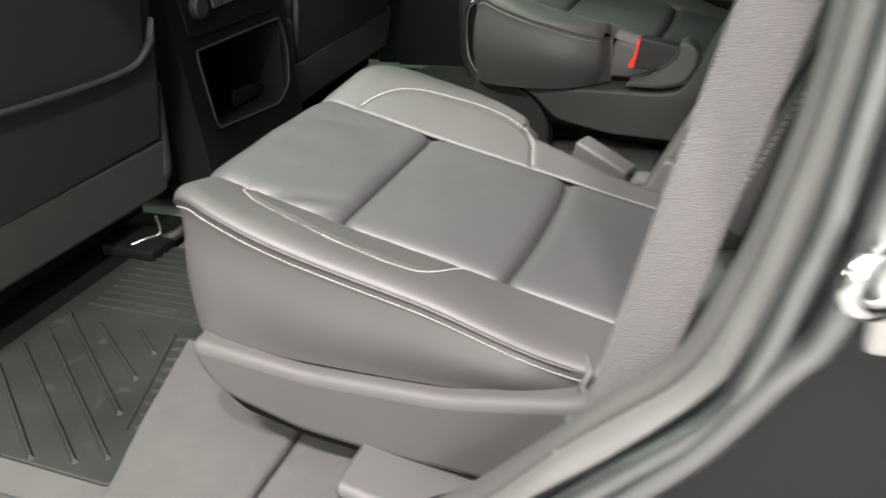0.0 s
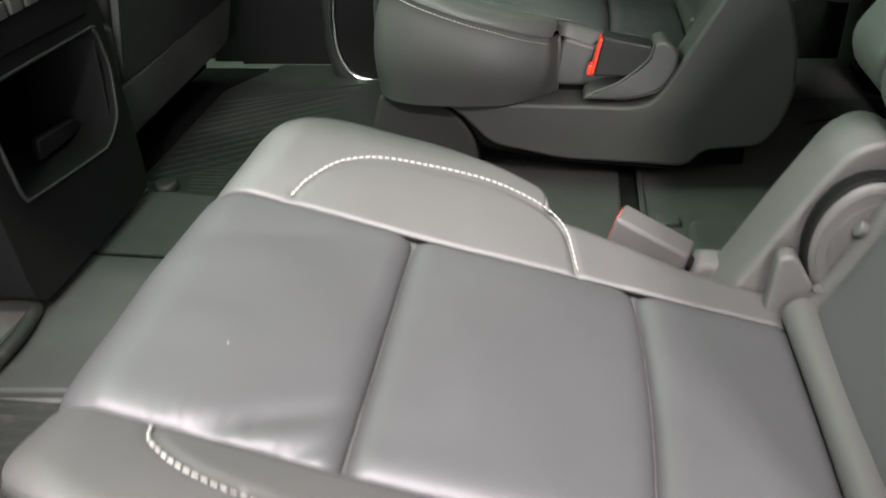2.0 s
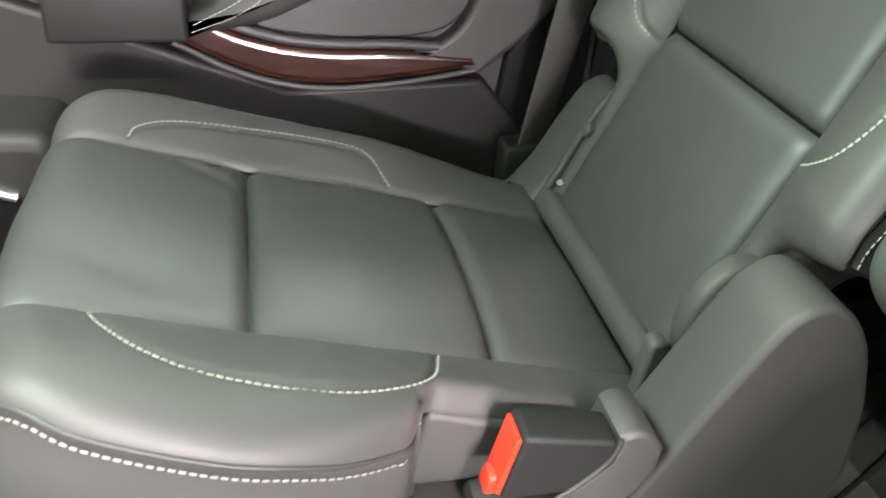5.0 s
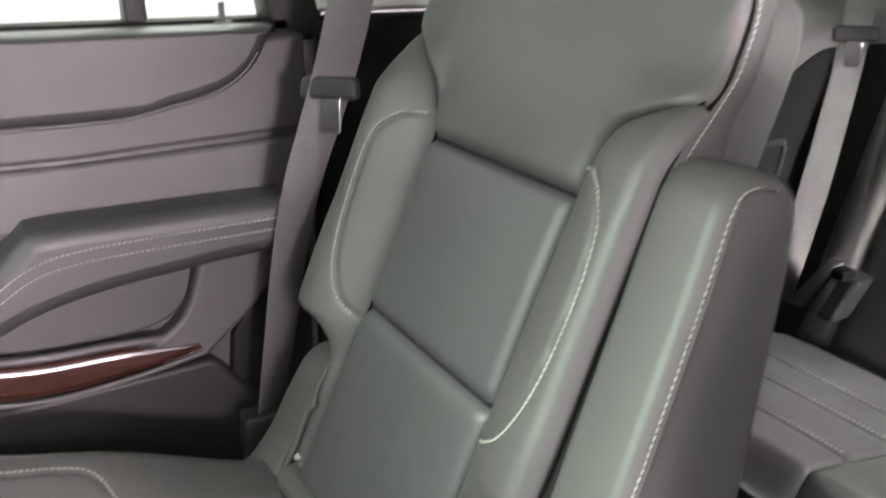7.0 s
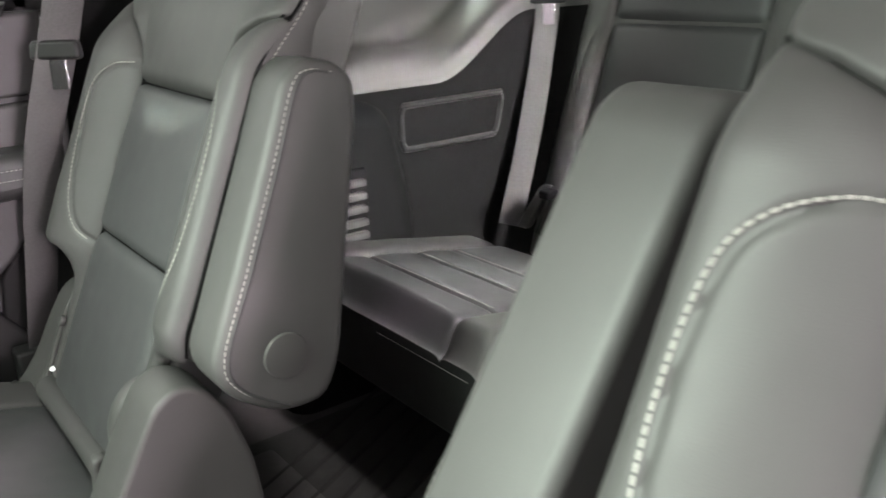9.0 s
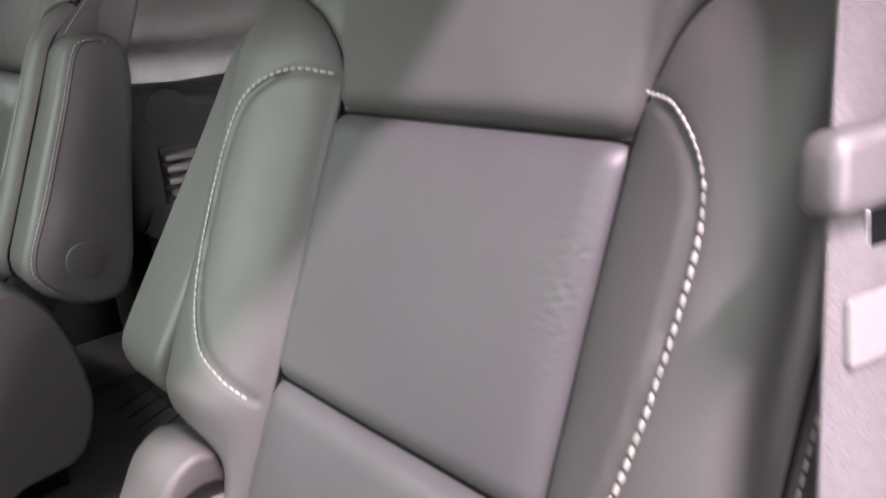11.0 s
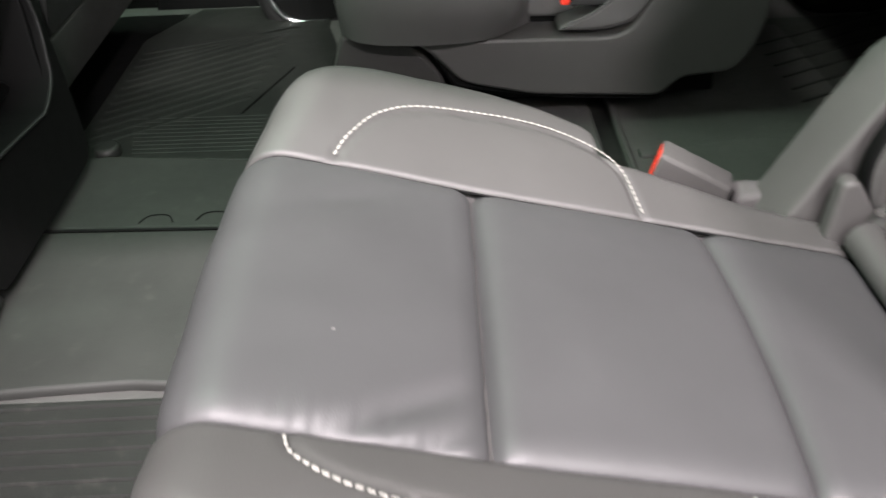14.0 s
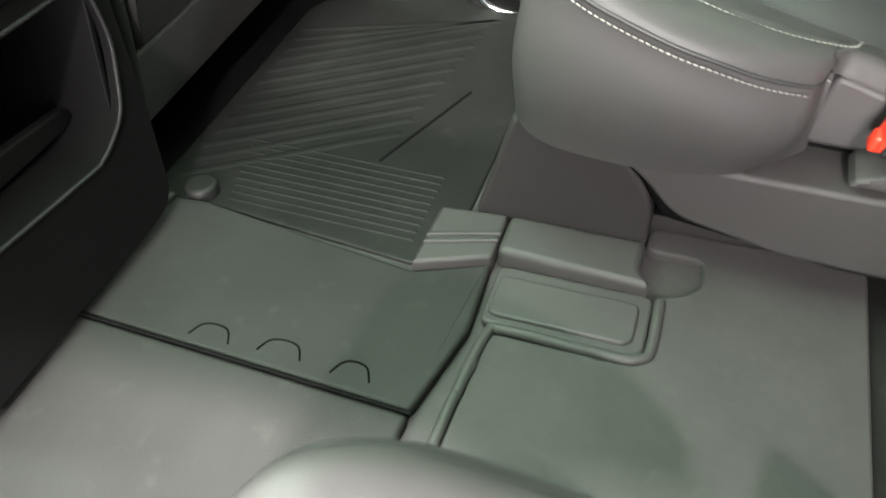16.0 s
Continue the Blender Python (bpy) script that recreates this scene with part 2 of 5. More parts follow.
def edge_drop(d, r):
    k = np.clip(1 - d / r, 0, 1)
    return 1 - np.sqrt(1 - k * k)


def seg_distance(pts, line):
    best = np.full(len(pts), 9.0)
    for a, b in zip(line[:-1], line[1:]):
        ab = b - a
        t = np.clip(((pts - a) @ ab) / max(ab @ ab, 1e-12), 0, 1)
        best = np.minimum(best, np.linalg.norm(pts - a - t[:, None] * ab, axis=1))
    return best


def cushion_panel(name, surface, left, right, mat, parent=None, label="", nu=28, nv=48, r=0.014, depth=0.012, crown=0.0, rounds=(1, 1, 1, 1), grooves=(), extra=None):
    """An upholstered panel between two border curves; its edges roll down into the seams (left, right, start, end)."""
    a, b = spline(left, nv), spline(right, nv)
    u = np.linspace(0, 1, nu)
    u = 0.5 - 0.5 * np.cos(np.pi * u)
    flat = a[:, None, :] * (1 - u)[None, :, None] + b[:, None, :] * u[None, :, None]
    wide = np.linalg.norm(b - a, axis=1)[:, None] * np.ones((1, nu))
    run = np.r_[0, np.cumsum(np.linalg.norm(np.diff((a + b) / 2, axis=0), axis=1))]
    h = np.zeros((nv, nu))
    r = r if isinstance(r, tuple) else (r,) * 4
    if rounds[0]:
        h -= depth * rounds[0] * edge_drop(wide * u[None, :], r[0])
    if rounds[1]:
        h -= depth * rounds[1] * edge_drop(wide * (1 - u)[None, :], r[1])
    if rounds[2]:
        h -= depth * rounds[2] * edge_drop(run, r[2])[:, None]
    if rounds[3]:
        h -= depth * rounds[3] * edge_drop(run[-1] - run, r[3])[:, None]
    v = run / run[-1]
    h += crown * (4 * u * (1 - u))[None, :] ** 0.7 * (4 * v * (1 - v))[:, None] ** 0.7
    q = flat.reshape(-1, 2)
    hh = h.reshape(-1)
    for line, gd, gw in grooves:
        hh = hh - gd * np.exp(-(seg_distance(q, spline(line, 40)) / gw) ** 2)
    if extra:
        hh = hh + np.array([extra(x, y) for x, y in q])
    verts = [surface(x, y, z) for (x, y), z in zip(q, hh)]
    return mesh_object(name, verts, grid_faces(nv, nu), mat, parent, label, crease=60)


def stitches(name, curve, normals, mat, parent=None, label="", pitch=0.0060, length=0.0046, r=0.00075, flat=1.0):
    """Thread stitches along a 3D curve: one small capsule each."""
    c = np.array([tuple(p) for p in curve])
    nrm = np.array([tuple(p) for p in normals])
    s = np.r_[0, np.cumsum(np.linalg.norm(np.diff(c, axis=0), axis=1))]
    verts, faces = [], []
    for d in np.arange(pitch / 2, s[-1], pitch):
        p = np.array([np.interp(d, s, c[:, k]) for k in range(3)])
        q = np.array([np.interp(min(d + 0.002, s[-1]), s, c[:, k]) for k in range(3)])
        o = np.array([np.interp(max(d - 0.002, 0), s, c[:, k]) for k in range(3)])
        n = np.array([np.interp(d, s, nrm[:, k]) for k in range(3)])
        t = (q - o) / max(np.linalg.norm(q - o), 1e-9)
        n = n / max(np.linalg.norm(n), 1e-9)
        b = np.cross(t, n)
        k0 = len(verts)
        for along, rad in ((-0.5, 0.35), (-0.3, 1.0), (0.3, 1.0), (0.5, 0.35)):
            for ang in range(5):
                x = 2 * math.pi * ang / 5
                verts.append(p + t * along * length + rad * r * (b * flat * math.cos(x) + n * (math.sin(x) + 0.5)))
        faces += [(k0 + i * 5 + j, k0 + i * 5 + (j + 1) % 5, k0 + (i + 1) * 5 + (j + 1) % 5, k0 + (i + 1) * 5 + j) for i in range(3) for j in range(5)]
        faces += [tuple(k0 + j for j in range(5))[::-1], tuple(k0 + 15 + j for j in range(5))]
    return mesh_object(name, verts, faces, mat, parent, label, crease=80)


def tube(name, pts, r, mat, parent=None, label="", n=8, steps=40, smoothed=True, caps=True, flat=1.0):
    c = spline(pts, steps) if smoothed else np.array(pts, float)
    verts, up = [], Vector((0.13, 0.2, 0.97)).normalized()
    for i, p in enumerate(c):
        t = Vector(c[min(i + 1, len(c) - 1)] - c[max(i - 1, 0)]).normalized()
        a = t.cross(up).normalized()
        b = a.cross(t).normalized()
        for k in range(n):
            x = 2 * math.pi * k / n
            verts.append(Vector(p) + r * (a * math.cos(x) + flat * b * math.sin(x)))
    faces = grid_faces(len(c), n, wrap=True)
    if caps:
        faces += [tuple(range(n)), tuple((len(c) - 1) * n + k for k in range(n))[::-1]]
    return mesh_object(name, verts, faces, mat, parent, label, crease=70)


def ribbon(name, pts, sides, width, thick, mat, parent=None, label="", steps=40):
    """A strap: its middle line, and the way across it at each point."""
    c, s = spline(pts, steps), spline(sides, steps)
    verts = []
    for i, p in enumerate(c):
        t = Vector(c[min(i + 1, len(c) - 1)] - c[max(i - 1, 0)]).normalized()
        a = Vector(s[i]).normalized()
        a = (a - t * a.dot(t)).normalized()
        n = a.cross(t).normalized()
        for u, h in ((-0.5, -0.3), (-0.48, 0.5), (-0.4, 0.35), (0.4, 0.35), (0.48, 0.5), (0.5, -0.3), (0.48, -0.5), (-0.48, -0.5)):
            verts.append(Vector(p) + a * u * width + n * h * thick)
    faces = grid_faces(len(c), 8, wrap=True) + [tuple(range(8)), tuple((len(c) - 1) * 8 + k for k in range(8))[::-1]]
    return mesh_object(name, verts, faces, mat, parent, label, crease=50)


def block(name, lo, hi, mat, parent=None, label="", r=0.006):
    lo, hi = np.array(lo, float), np.array(hi, float)
    poly = rounded([(lo[0], lo[1]), (hi[0], lo[1]), (hi[0], hi[1]), (lo[0], hi[1])], r)
    return slab(name, poly, lambda u, v, h: (u, v, lo[2] + h), hi[2] - lo[2], mat, parent, label, r=r, back=True)


def disc(name, centre, normal, r, depth, mat, parent=None, label="", n=24, dome=0.0, edge=0.3):
    z = Vector(normal).normalized()
    x = z.orthogonal().normalized()
    y = z.cross(x)
    poly = [(r * math.cos(2 * math.pi * k / n), r * math.sin(2 * math.pi * k / n)) for k in range(n)]
    c = Vector(centre)
    return slab(name, poly, lambda u, v, h: c + x * u + y * v + z * h, depth, mat, parent, label, r=depth * edge, crown=dome)


# ---- the second-row captain seats ----
# side profile of the seat cushion, front bottom to rear
PROFILE = spline([(-0.152, 0.152), (-0.165, 0.20), (-0.169, 0.25), (-0.162, 0.290), (-0.138, 0.305), (-0.10, 0.296), (0.0, 0.265), (0.19, 0.217), (0.33, 0.182)], 400)
_run = np.r_[0, np.cumsum(np.linalg.norm(np.diff(PROFILE, axis=0), axis=1))]
_top = np.argmin(np.abs(PROFILE[:, 0]) + (PROFILE[:, 1] < 0.2))
ARC = _run - _run[_top]
A0, A1 = ARC[0], ARC[-1]
_tang = np.gradient(PROFILE, axis=0)
_tang /= np.linalg.norm(_tang, axis=1)[:, None]


def at_x(x):
    """Arc length on the upper side of the profile at x."""
    i = np.argmax(PROFILE[:, 1])
    return float(np.interp(x, PROFILE[i:, 0], ARC[i:]))


def smooth01(t):
    t = min(max(t, 0.0), 1.0)
    return t * t * (3 - 2 * t)




def arc_of(x, z):
    return float(ARC[np.argmin((PROFILE[:, 0] - x) ** 2 + (PROFILE[:, 1] - z) ** 2)])


def edge_table(front, top):
    """Plan edge of the cushion over the arc: (x, z, w) round the front, then (x, w) along the top."""
    pts = [(arc_of(x, z), w) for x, z, w in front] + [(at_x(x), w) for x, w in top]
    return spline(pts, 200)


SEAM_X, SEAM_Z = -0.164, 0.284
INNER_EDGE = edge_table([(-0.152, 0.152, 0.320), (-0.167, 0.215, 0.320), (-0.169, 0.248, 0.318), (-0.166, 0.276, 0.305), (-0.158, 0.294, 0.280), (-0.146, 0.303, 0.252)],
                        [(-0.122, 0.230), (-0.095, 0.218), (-0.05, 0.211), (0.0, 0.209), (0.05, 0.219), (0.092, 0.239), (0.109, 0.259), (0.120, 0.283), (0.31, 0.296)])
OUTER_EDGE = edge_table([(-0.152, 0.152, 0.640), (-0.167, 0.215, 0.640), (-0.169, 0.248, 0.641), (-0.166, 0.276, 0.653), (-0.158, 0.294, 0.669), (-0.146, 0.303, 0.684)],
                        [(-0.122, 0.700), (-0.08, 0.711), (0.0, 0.716), (0.20, 0.714), (0.31, 0.703)])


def inner_edge(a):
    """Distance of the cushion's aisle edge from the car's middle."""
    return float(np.interp(a, INNER_EDGE[:, 0], INNER_EDGE[:, 1]))


def outer_edge(a):
    return float(np.interp(a, OUTER_EDGE[:, 0], OUTER_EDGE[:, 1]))


def patch(top, bottom, front, rear, bulge, high=1.0):
    """A sheet between four border curves, swelling outwards in the middle; rows run down."""
    n, m = len(top), len(front)
    u, v = np.linspace(0, 1, n)[:, None, None], np.linspace(0, 1, m)[None, :, None]
    p = (1 - v) * top[:, None] + v * bottom[:, None] + (1 - u) * front[None] + u * rear[None]
    p = p - ((1 - u) * (1 - v) * top[0] + u * (1 - v) * top[-1] + (1 - u) * v * bottom[0] + u * v * bottom[-1])
    mid = (top + bottom) / 2
    t = np.gradient(mid[:, :2], axis=0)
    t /= np.maximum(np.linalg.norm(t, axis=1), 1e-9)[:, None]
    nrm = np.stack([t[:, 1], -t[:, 0]], 1)
    away = mid[:, :2] - np.array([0.10, np.sign(mid[0, 1]) * 0.48])
    nrm *= np.sign((nrm * away).sum(1))[:, None]
    k = bulge * np.sin(np.pi * v[..., 0] ** high) ** 1.2 * np.clip(u[..., 0] * 2.8, 0, 1) * np.clip((1 - u[..., 0]) * 8, 0, 1)
    p[..., :2] += nrm[:, None] * k[..., None]
    return p.reshape(-1, 3)


def bolster_lift(a, w):
    fade = 1 - 0.85 * smooth01((a - 0.12) / 0.18) - 0.95 * smooth01((-0.125 - a) / 0.07) * (1 - smooth01((a - 0.12) / 0.18))
    if w < 0.351:
        return fade * 0.026 * math.sin(math.pi * 0.62 * min((0.351 - w) / 0.135, 1))
    if w > 0.616:
        return fade * 0.019 * math.sin(math.pi * 0.55 * min((w - 0.616) / 0.10, 1))
    return 0.0


def cushion_surface(sg):
    def f(a, w, h):
        x, z = np.interp(a, ARC, PROFILE[:, 0]), np.interp(a, ARC, PROFILE[:, 1])
        tx, tz = np.interp(a, ARC, _tang[:, 0]), np.interp(a, ARC, _tang[:, 1])
        h = h + bolster_lift(a, w)
        x -= 0.016 * smooth01((-0.02 - a) / 0.14) * smooth01((w - 0.27) / 0.10) * smooth01((0.725 - w) / 0.06)
        return (x - tz * h, sg * w, z + tx * h)
    return f


# the backrest leans back by about 24 degrees
BT, BN = (0.4027, 0.9153), (-0.9153, 0.4027)


def b_of(z):
    return (z - 0.405) / 0.9153


def back_lift(w, b):
    k = smooth01((b_of(0.70) - b) / 0.10) * (0.35 + 0.65 * smooth01((b - b_of(0.33)) / 0.05))
    if w < 0.353:
        return k * 0.032 * math.sin(math.pi * 0.66 * min((0.353 - w) / 0.105, 1))
    if w > 0.613:
        return k * 0.034 * math.sin(math.pi * 0.66 * min((w - 0.613) / 0.11, 1))
    return 0.0


def back_surface(sg):
    def f(w, b, h):
        h = h + back_lift(w, b)
        return (0.42 + BT[0] * b + BN[0] * h, sg * w, 0.405 + BT[1] * b + BN[1] * h)
    return f


def wz(pts):
    return [(w, b_of(z)) for w, z in pts]


def leather_waves(scale, amount, seed):
    def f(p, q):
        return amount * (noise.noise(Vector((p * scale, q * scale, seed))) + 0.5 * noise.noise(Vector((p * scale * 2.7, q * scale * 2.7, seed + 5))))
    return f


def seam_stitches(name, surf, line, parent, drop=0.0, n=120, **kw):
    c = spline(line, n)
    pts = [Vector(surf(p, q, -drop)) for p, q in c]
    nrm = [(Vector(surf(p, q, 0.02)) - Vector(surf(p, q, 0.0))).normalized() for p, q in c]
    return stitches(name, pts, nrm, THREAD, parent, "pale stitching thread", length=0.0050, r=0.0006, flat=2.1, **kw)


def folds(a, w):
    """Soft creases in the front leather panel, and puckers along its outer seam."""
    d = (w - 0.58) * 0.9 + (a + 0.03) * 0.55
    h = -0.0034 * math.exp(-((d / 0.009) ** 2)) * math.exp(-(((a + 0.05) / 0.05) ** 2)) - 0.0026 * math.exp(-(((d - 0.028) / 0.007) ** 2)) * math.exp(-(((a + 0.04) / 0.035) ** 2))
    h -= 0.0018 * math.exp(-(((w - 0.40) + 0.5 * (a + 0.09)) / 0.012) ** 2) * math.exp(-(((a + 0.09) / 0.03) ** 2))
    h += 0.0013 * math.exp(-(((0.612 - w) / 0.016) ** 2)) * math.exp(-(((a + 0.085) / 0.05) ** 2)) * noise.noise(Vector((a * 150, w * 30, 7.0)))
    return h + 0.0012 * noise.noise(Vector((a * 18, w * 18, 2.0)))


def wrinkles(w, b):
    """Fine wear wrinkles near the outer seam of the middle back panel."""
    k = math.exp(-(((w - 0.597) / 0.016) ** 2)) * math.exp(-(((b - b_of(0.52)) / 0.045) ** 2))
    return 0.0004 * k * noise.noise(Vector((w * 170 + b * 90, b * 330 - w * 120, 1.0))) + 0.0009 * noise.noise(Vector((w * 14, b * 14, 4.0)))


def inner_droop(a):
    """How far the aisle edge of the cushion sinks towards the buckle notch."""
    return 0.010 * smooth01((a - at_x(0.0)) / 0.11)


def captain_seat(sg, label):
    seat = thing("captain_seat", label, "car seat", group="second-row captain seats", loc=(0.1, sg * 0.48, 0.0))
    cs, bs = cushion_surface(sg), back_surface(sg)
    y = lambda w: sg * w
    wave = leather_waves(14, 0.0009, 3.0 + sg)
    # cushion inserts; the cross seams bow a little towards the backrest
    bow = lambda a, w: a + 0.006 * math.exp(-((a - at_x(0.19)) / 0.05) ** 2) * max(0.0, 1 - ((w - 0.4835) / 0.1325) ** 2)
    bowed = lambda a, w, h: cs(bow(a, w), w, h)
    cut = [A0, 0.0, at_x(0.19), at_x(0.325)]
    for i, nm in enumerate(("front_cushion_panel", "middle_cushion_panel", "rear_cushion_panel")):
        lo, hi = cut[i], cut[i + 1]
        cushion_panel(nm, bowed, [(lo, 0.351), (hi, 0.351)], [(lo, 0.616), (hi, 0.616)], INSERT, seat, nu=64 if i == 0 else 40, nv=170 if i == 0 else 44,
                      r=0.020, depth=0.013, crown=(0.004, 0.007, 0.004)[i], rounds=(0.32, 0.6, 0 if i == 0 else 1, 1), extra=folds if i == 0 else wave)
    cushion_panel("cushion_core", lambda a, w, h: cs(a, w, h - 0.0115), [(A0 + 0.02, 0.335), (at_x(0.31), 0.335)], [(A0 + 0.02, 0.632), (at_x(0.31), 0.632)], LEATHER, seat, nu=24, nv=90, r=0.004, depth=0.002)
    # side bolsters of the cushion, each with a stitched inlay
    na = np.linspace(A0, at_x(0.325), 40)
    arc_in = [(at_x(-0.099), 0.349), (at_x(-0.093), 0.325), (at_x(-0.076), 0.297), (at_x(-0.04), 0.277), (at_x(0.03), 0.269), (at_x(0.08), 0.278), (at_x(0.120), 0.303), (at_x(0.139), 0.349)]
    arc_out = [(at_x(-0.099), 0.618), (at_x(-0.092), 0.636), (at_x(-0.06), 0.655), (at_x(0.02), 0.669), (at_x(0.09), 0.673), (at_x(0.122), 0.662), (at_x(0.143), 0.620)]
    inner = cushion_panel("inner_cushion_bolster", cs, [(a, inner_edge(a)) for a in na], [(a, 0.351) for a in na], LEATHER, seat, nu=44, nv=150, r=(0.022, 0.004, 0.02, 0.02), depth=0.015,
                          rounds=(1, 0.2, 0, 0.8), grooves=((arc_in, 0.0032, 0.0026),), extra=lambda a, w: wave(a, w) - inner_droop(a) * math.exp(-((w - inner_edge(a)) / 0.008) ** 2))
    seam_stitches("stitching", cs, [(a, w - 0.0045) for a, w in arc_in], inner, 0.0004)
    outer = cushion_panel("outer_cushion_bolster", cs, [(a, 0.616) for a in na], [(a, outer_edge(a)) for a in na], LEATHER, seat, nu=40, nv=150, r=(0.010, 0.024, 0.014, 0.014), depth=0.010,
                          rounds=(0.7, 1, 0, 0.8), grooves=((arc_out, 0.0032, 0.0026),), extra=wave)
    seam_stitches("stitching", cs, [(a, w + 0.0045) for a, w in arc_out], outer, 0.0004)
    # side panels under the edge seams
    for nm, edge, dirn, d0, x1, low in (
            ("inner_cushion_side", inner_edge, -1, 0.015, 0.116, [(-0.166, 0.282, 0.149), (-0.157, 0.254, 0.148), (-0.132, 0.231, 0.147), (-0.09, 0.220, 0.146), (-0.02, 0.216, 0.146), (0.05, 0.230, 0.146)]),
            ("outer_cushion_side", outer_edge, 1, 0.010, 0.295, [(-0.170, 0.670, 0.150), (-0.160, 0.694, 0.149), (-0.132, 0.709, 0.147), (-0.08, 0.714, 0.145), (0.0, 0.716, 0.144), (0.15, 0.714, 0.145)])):
        af = arc_of(SEAM_X, SEAM_Z)
        rim = [np.array(cs(a, edge(a), -d0 - (inner_droop(a) if dirn < 0 else 0.0))) for a in np.linspace(af, at_x(x1), 160)]
        top = spline(rim[::6] + [rim[-1]], 80)
        front = spline([cs(a, edge(a), -d0 * (1 - 0.5 * k / 11)) for k, a in enumerate(np.linspace(af, A0, 12))], 22)
        rear = spline([top[-1], top[-1] + np.array([-0.002, -sg * dirn * 0.004, (0.146 - top[-1][2]) * 1.0])], 22)
        bottom = spline([front[-1]] + [(x, y(w), z) for x, w, z in low] + [rear[-1]], 80)
        side = mesh_object(nm, patch(top, bottom, front, rear, *((0.029, 0.6) if dirn < 0 and sg < 0 else (0.011, 1.0))), grid_faces(80, 22), LEATHER, seat, crease=60)
        pts = [Vector(p) + Vector((0, sg * dirn * 0.0030, -0.0062)) for p in spline(rim[10::6] + [rim[-1]], 160)]
        stitches("stitching", pts, [Vector((0, sg * dirn, 0.35))] * len(pts), THREAD, side, "pale stitching thread", pitch=0.0060, length=0.0047, r=0.0006, flat=1.4)
        tube("piping", [tuple(Vector(p) + Vector((0, 0, 0.001))) for p in rim[::6]], 0.0022, PIPING, side, n=6, steps=90)
    # folded leather end of the outer side
    tube("leather_fold", [(0.294, y(0.686), 0.190), (0.300, y(0.702), 0.185), (0.295, y(0.711), 0.173), (0.301, y(0.716), 0.161), (0.293, y(0.717), 0.149)], 0.0045, LEATHER, seat, n=8, steps=40)
    # rear face of the notch beside the buckle
    slab("buckle_notch", rounded([(0.105, 0.155), (0.30, 0.15), (0.30, 0.182), (0.20, 0.205), (0.118, 0.232)], 0.012), lambda u, v, h: (u, y(0.30 - h), v), 0.016, LEATHER, seat, r=0.006)
    # roll between cushion and backrest
    roll = tube("rear_roll", [(0.329, y(0.347), 0.197), (0.331, y(0.48), 0.195), (0.329, y(0.632), 0.197)], 0.0165, LEATHER, seat, n=14, steps=24)
    for w in (0.345, 0.63):
        tube("metal_tip", [(0.338, y(w), 0.222), (0.348, y(w + (0.012 if w > 0.5 else -0.012)), 0.196)], 0.0045, CHROME, roll, "bright metal tip", n=8, steps=4)
    # backrest inserts
    cushion_panel("lower_back_panel", bs, wz([(0.353, 0.195), (0.356, 0.405)]), wz([(0.622, 0.195), (0.612, 0.405)]), INSERT, seat, nu=40, nv=44, r=0.020, depth=0.012, crown=0.006, rounds=(0.8, 0.8, 0.5, 1), extra=wave)
    cushion_panel("middle_back_panel", bs, wz([(0.356, 0.405), (0.357, 0.584)]), wz([(0.612, 0.405), (0.611, 0.586)]), INSERT, seat, nu=150, nv=150, r=0.016, depth=0.013, crown=0.005, rounds=(0.8, 0.8, 1, 1), extra=wrinkles)
    up_in = [(0.357, 0.584), (0.351, 0.616), (0.330, 0.642), (0.294, 0.659), (0.262, 0.672), (0.262, 0.70), (0.266, 0.735), (0.276, 0.760), (0.296, 0.774)]
    up_out = [(0.611, 0.586), (0.621, 0.618), (0.640, 0.645), (0.685, 0.672), (0.722, 0.692), (0.728, 0.715), (0.725, 0.74), (0.712, 0.770), (0.69, 0.786)]
    cushion_panel("upper_back_panel", bs, wz(up_in), wz(up_out), LEATHER, seat, nu=60, nv=60, r=0.016, depth=0.014, crown=0.008, rounds=(0.9, 0.9, 1, 1), extra=wave)
    # backrest bolsters
    ins_in = [(0.353, 0.195), (0.354, 0.30), (0.356, 0.405), (0.357, 0.584), (0.351, 0.616), (0.330, 0.642), (0.294, 0.659), (0.264, 0.671)]
    edge_in = [(0.328, 0.195), (0.326, 0.30), (0.314, 0.334), (0.270, 0.346), (0.252, 0.356), (0.249, 0.40), (0.252, 0.50), (0.255, 0.60), (0.258, 0.667)]
    st_in = [(0.348, 0.384), (0.325, 0.392), (0.300, 0.41), (0.283, 0.45), (0.278, 0.51), (0.284, 0.565), (0.300, 0.590), (0.328, 0.605), (0.355, 0.607)]
    bi = cushion_panel("inner_back_bolster", bs, wz(edge_in), wz(ins_in), LEATHER, seat, nu=44, nv=150, r=0.022, depth=0.016, rounds=(1, 0.5, 0, 0), grooves=((wz(st_in), 0.0032, 0.0026),), extra=wave)
    seam_stitches("stitching", bs, [(w - 0.0045, b) for w, b in wz(st_in)], bi, 0.0004)
    ins_out = [(0.622, 0.195), (0.618, 0.30), (0.612, 0.405), (0.611, 0.586), (0.621, 0.618), (0.640, 0.645), (0.685, 0.672), (0.720, 0.690)]
    edge_out = [(0.646, 0.195), (0.647, 0.315), (0.655, 0.348), (0.676, 0.362), (0.710, 0.360), (0.727, 0.366), (0.730, 0.40), (0.729, 0.50), (0.729, 0.60), (0.727, 0.688)]
    st_out = [(0.617, 0.388), (0.640, 0.397), (0.660, 0.425), (0.672, 0.47), (0.678, 0.53), (0.673, 0.570), (0.646, 0.597), (0.618, 0.606)]
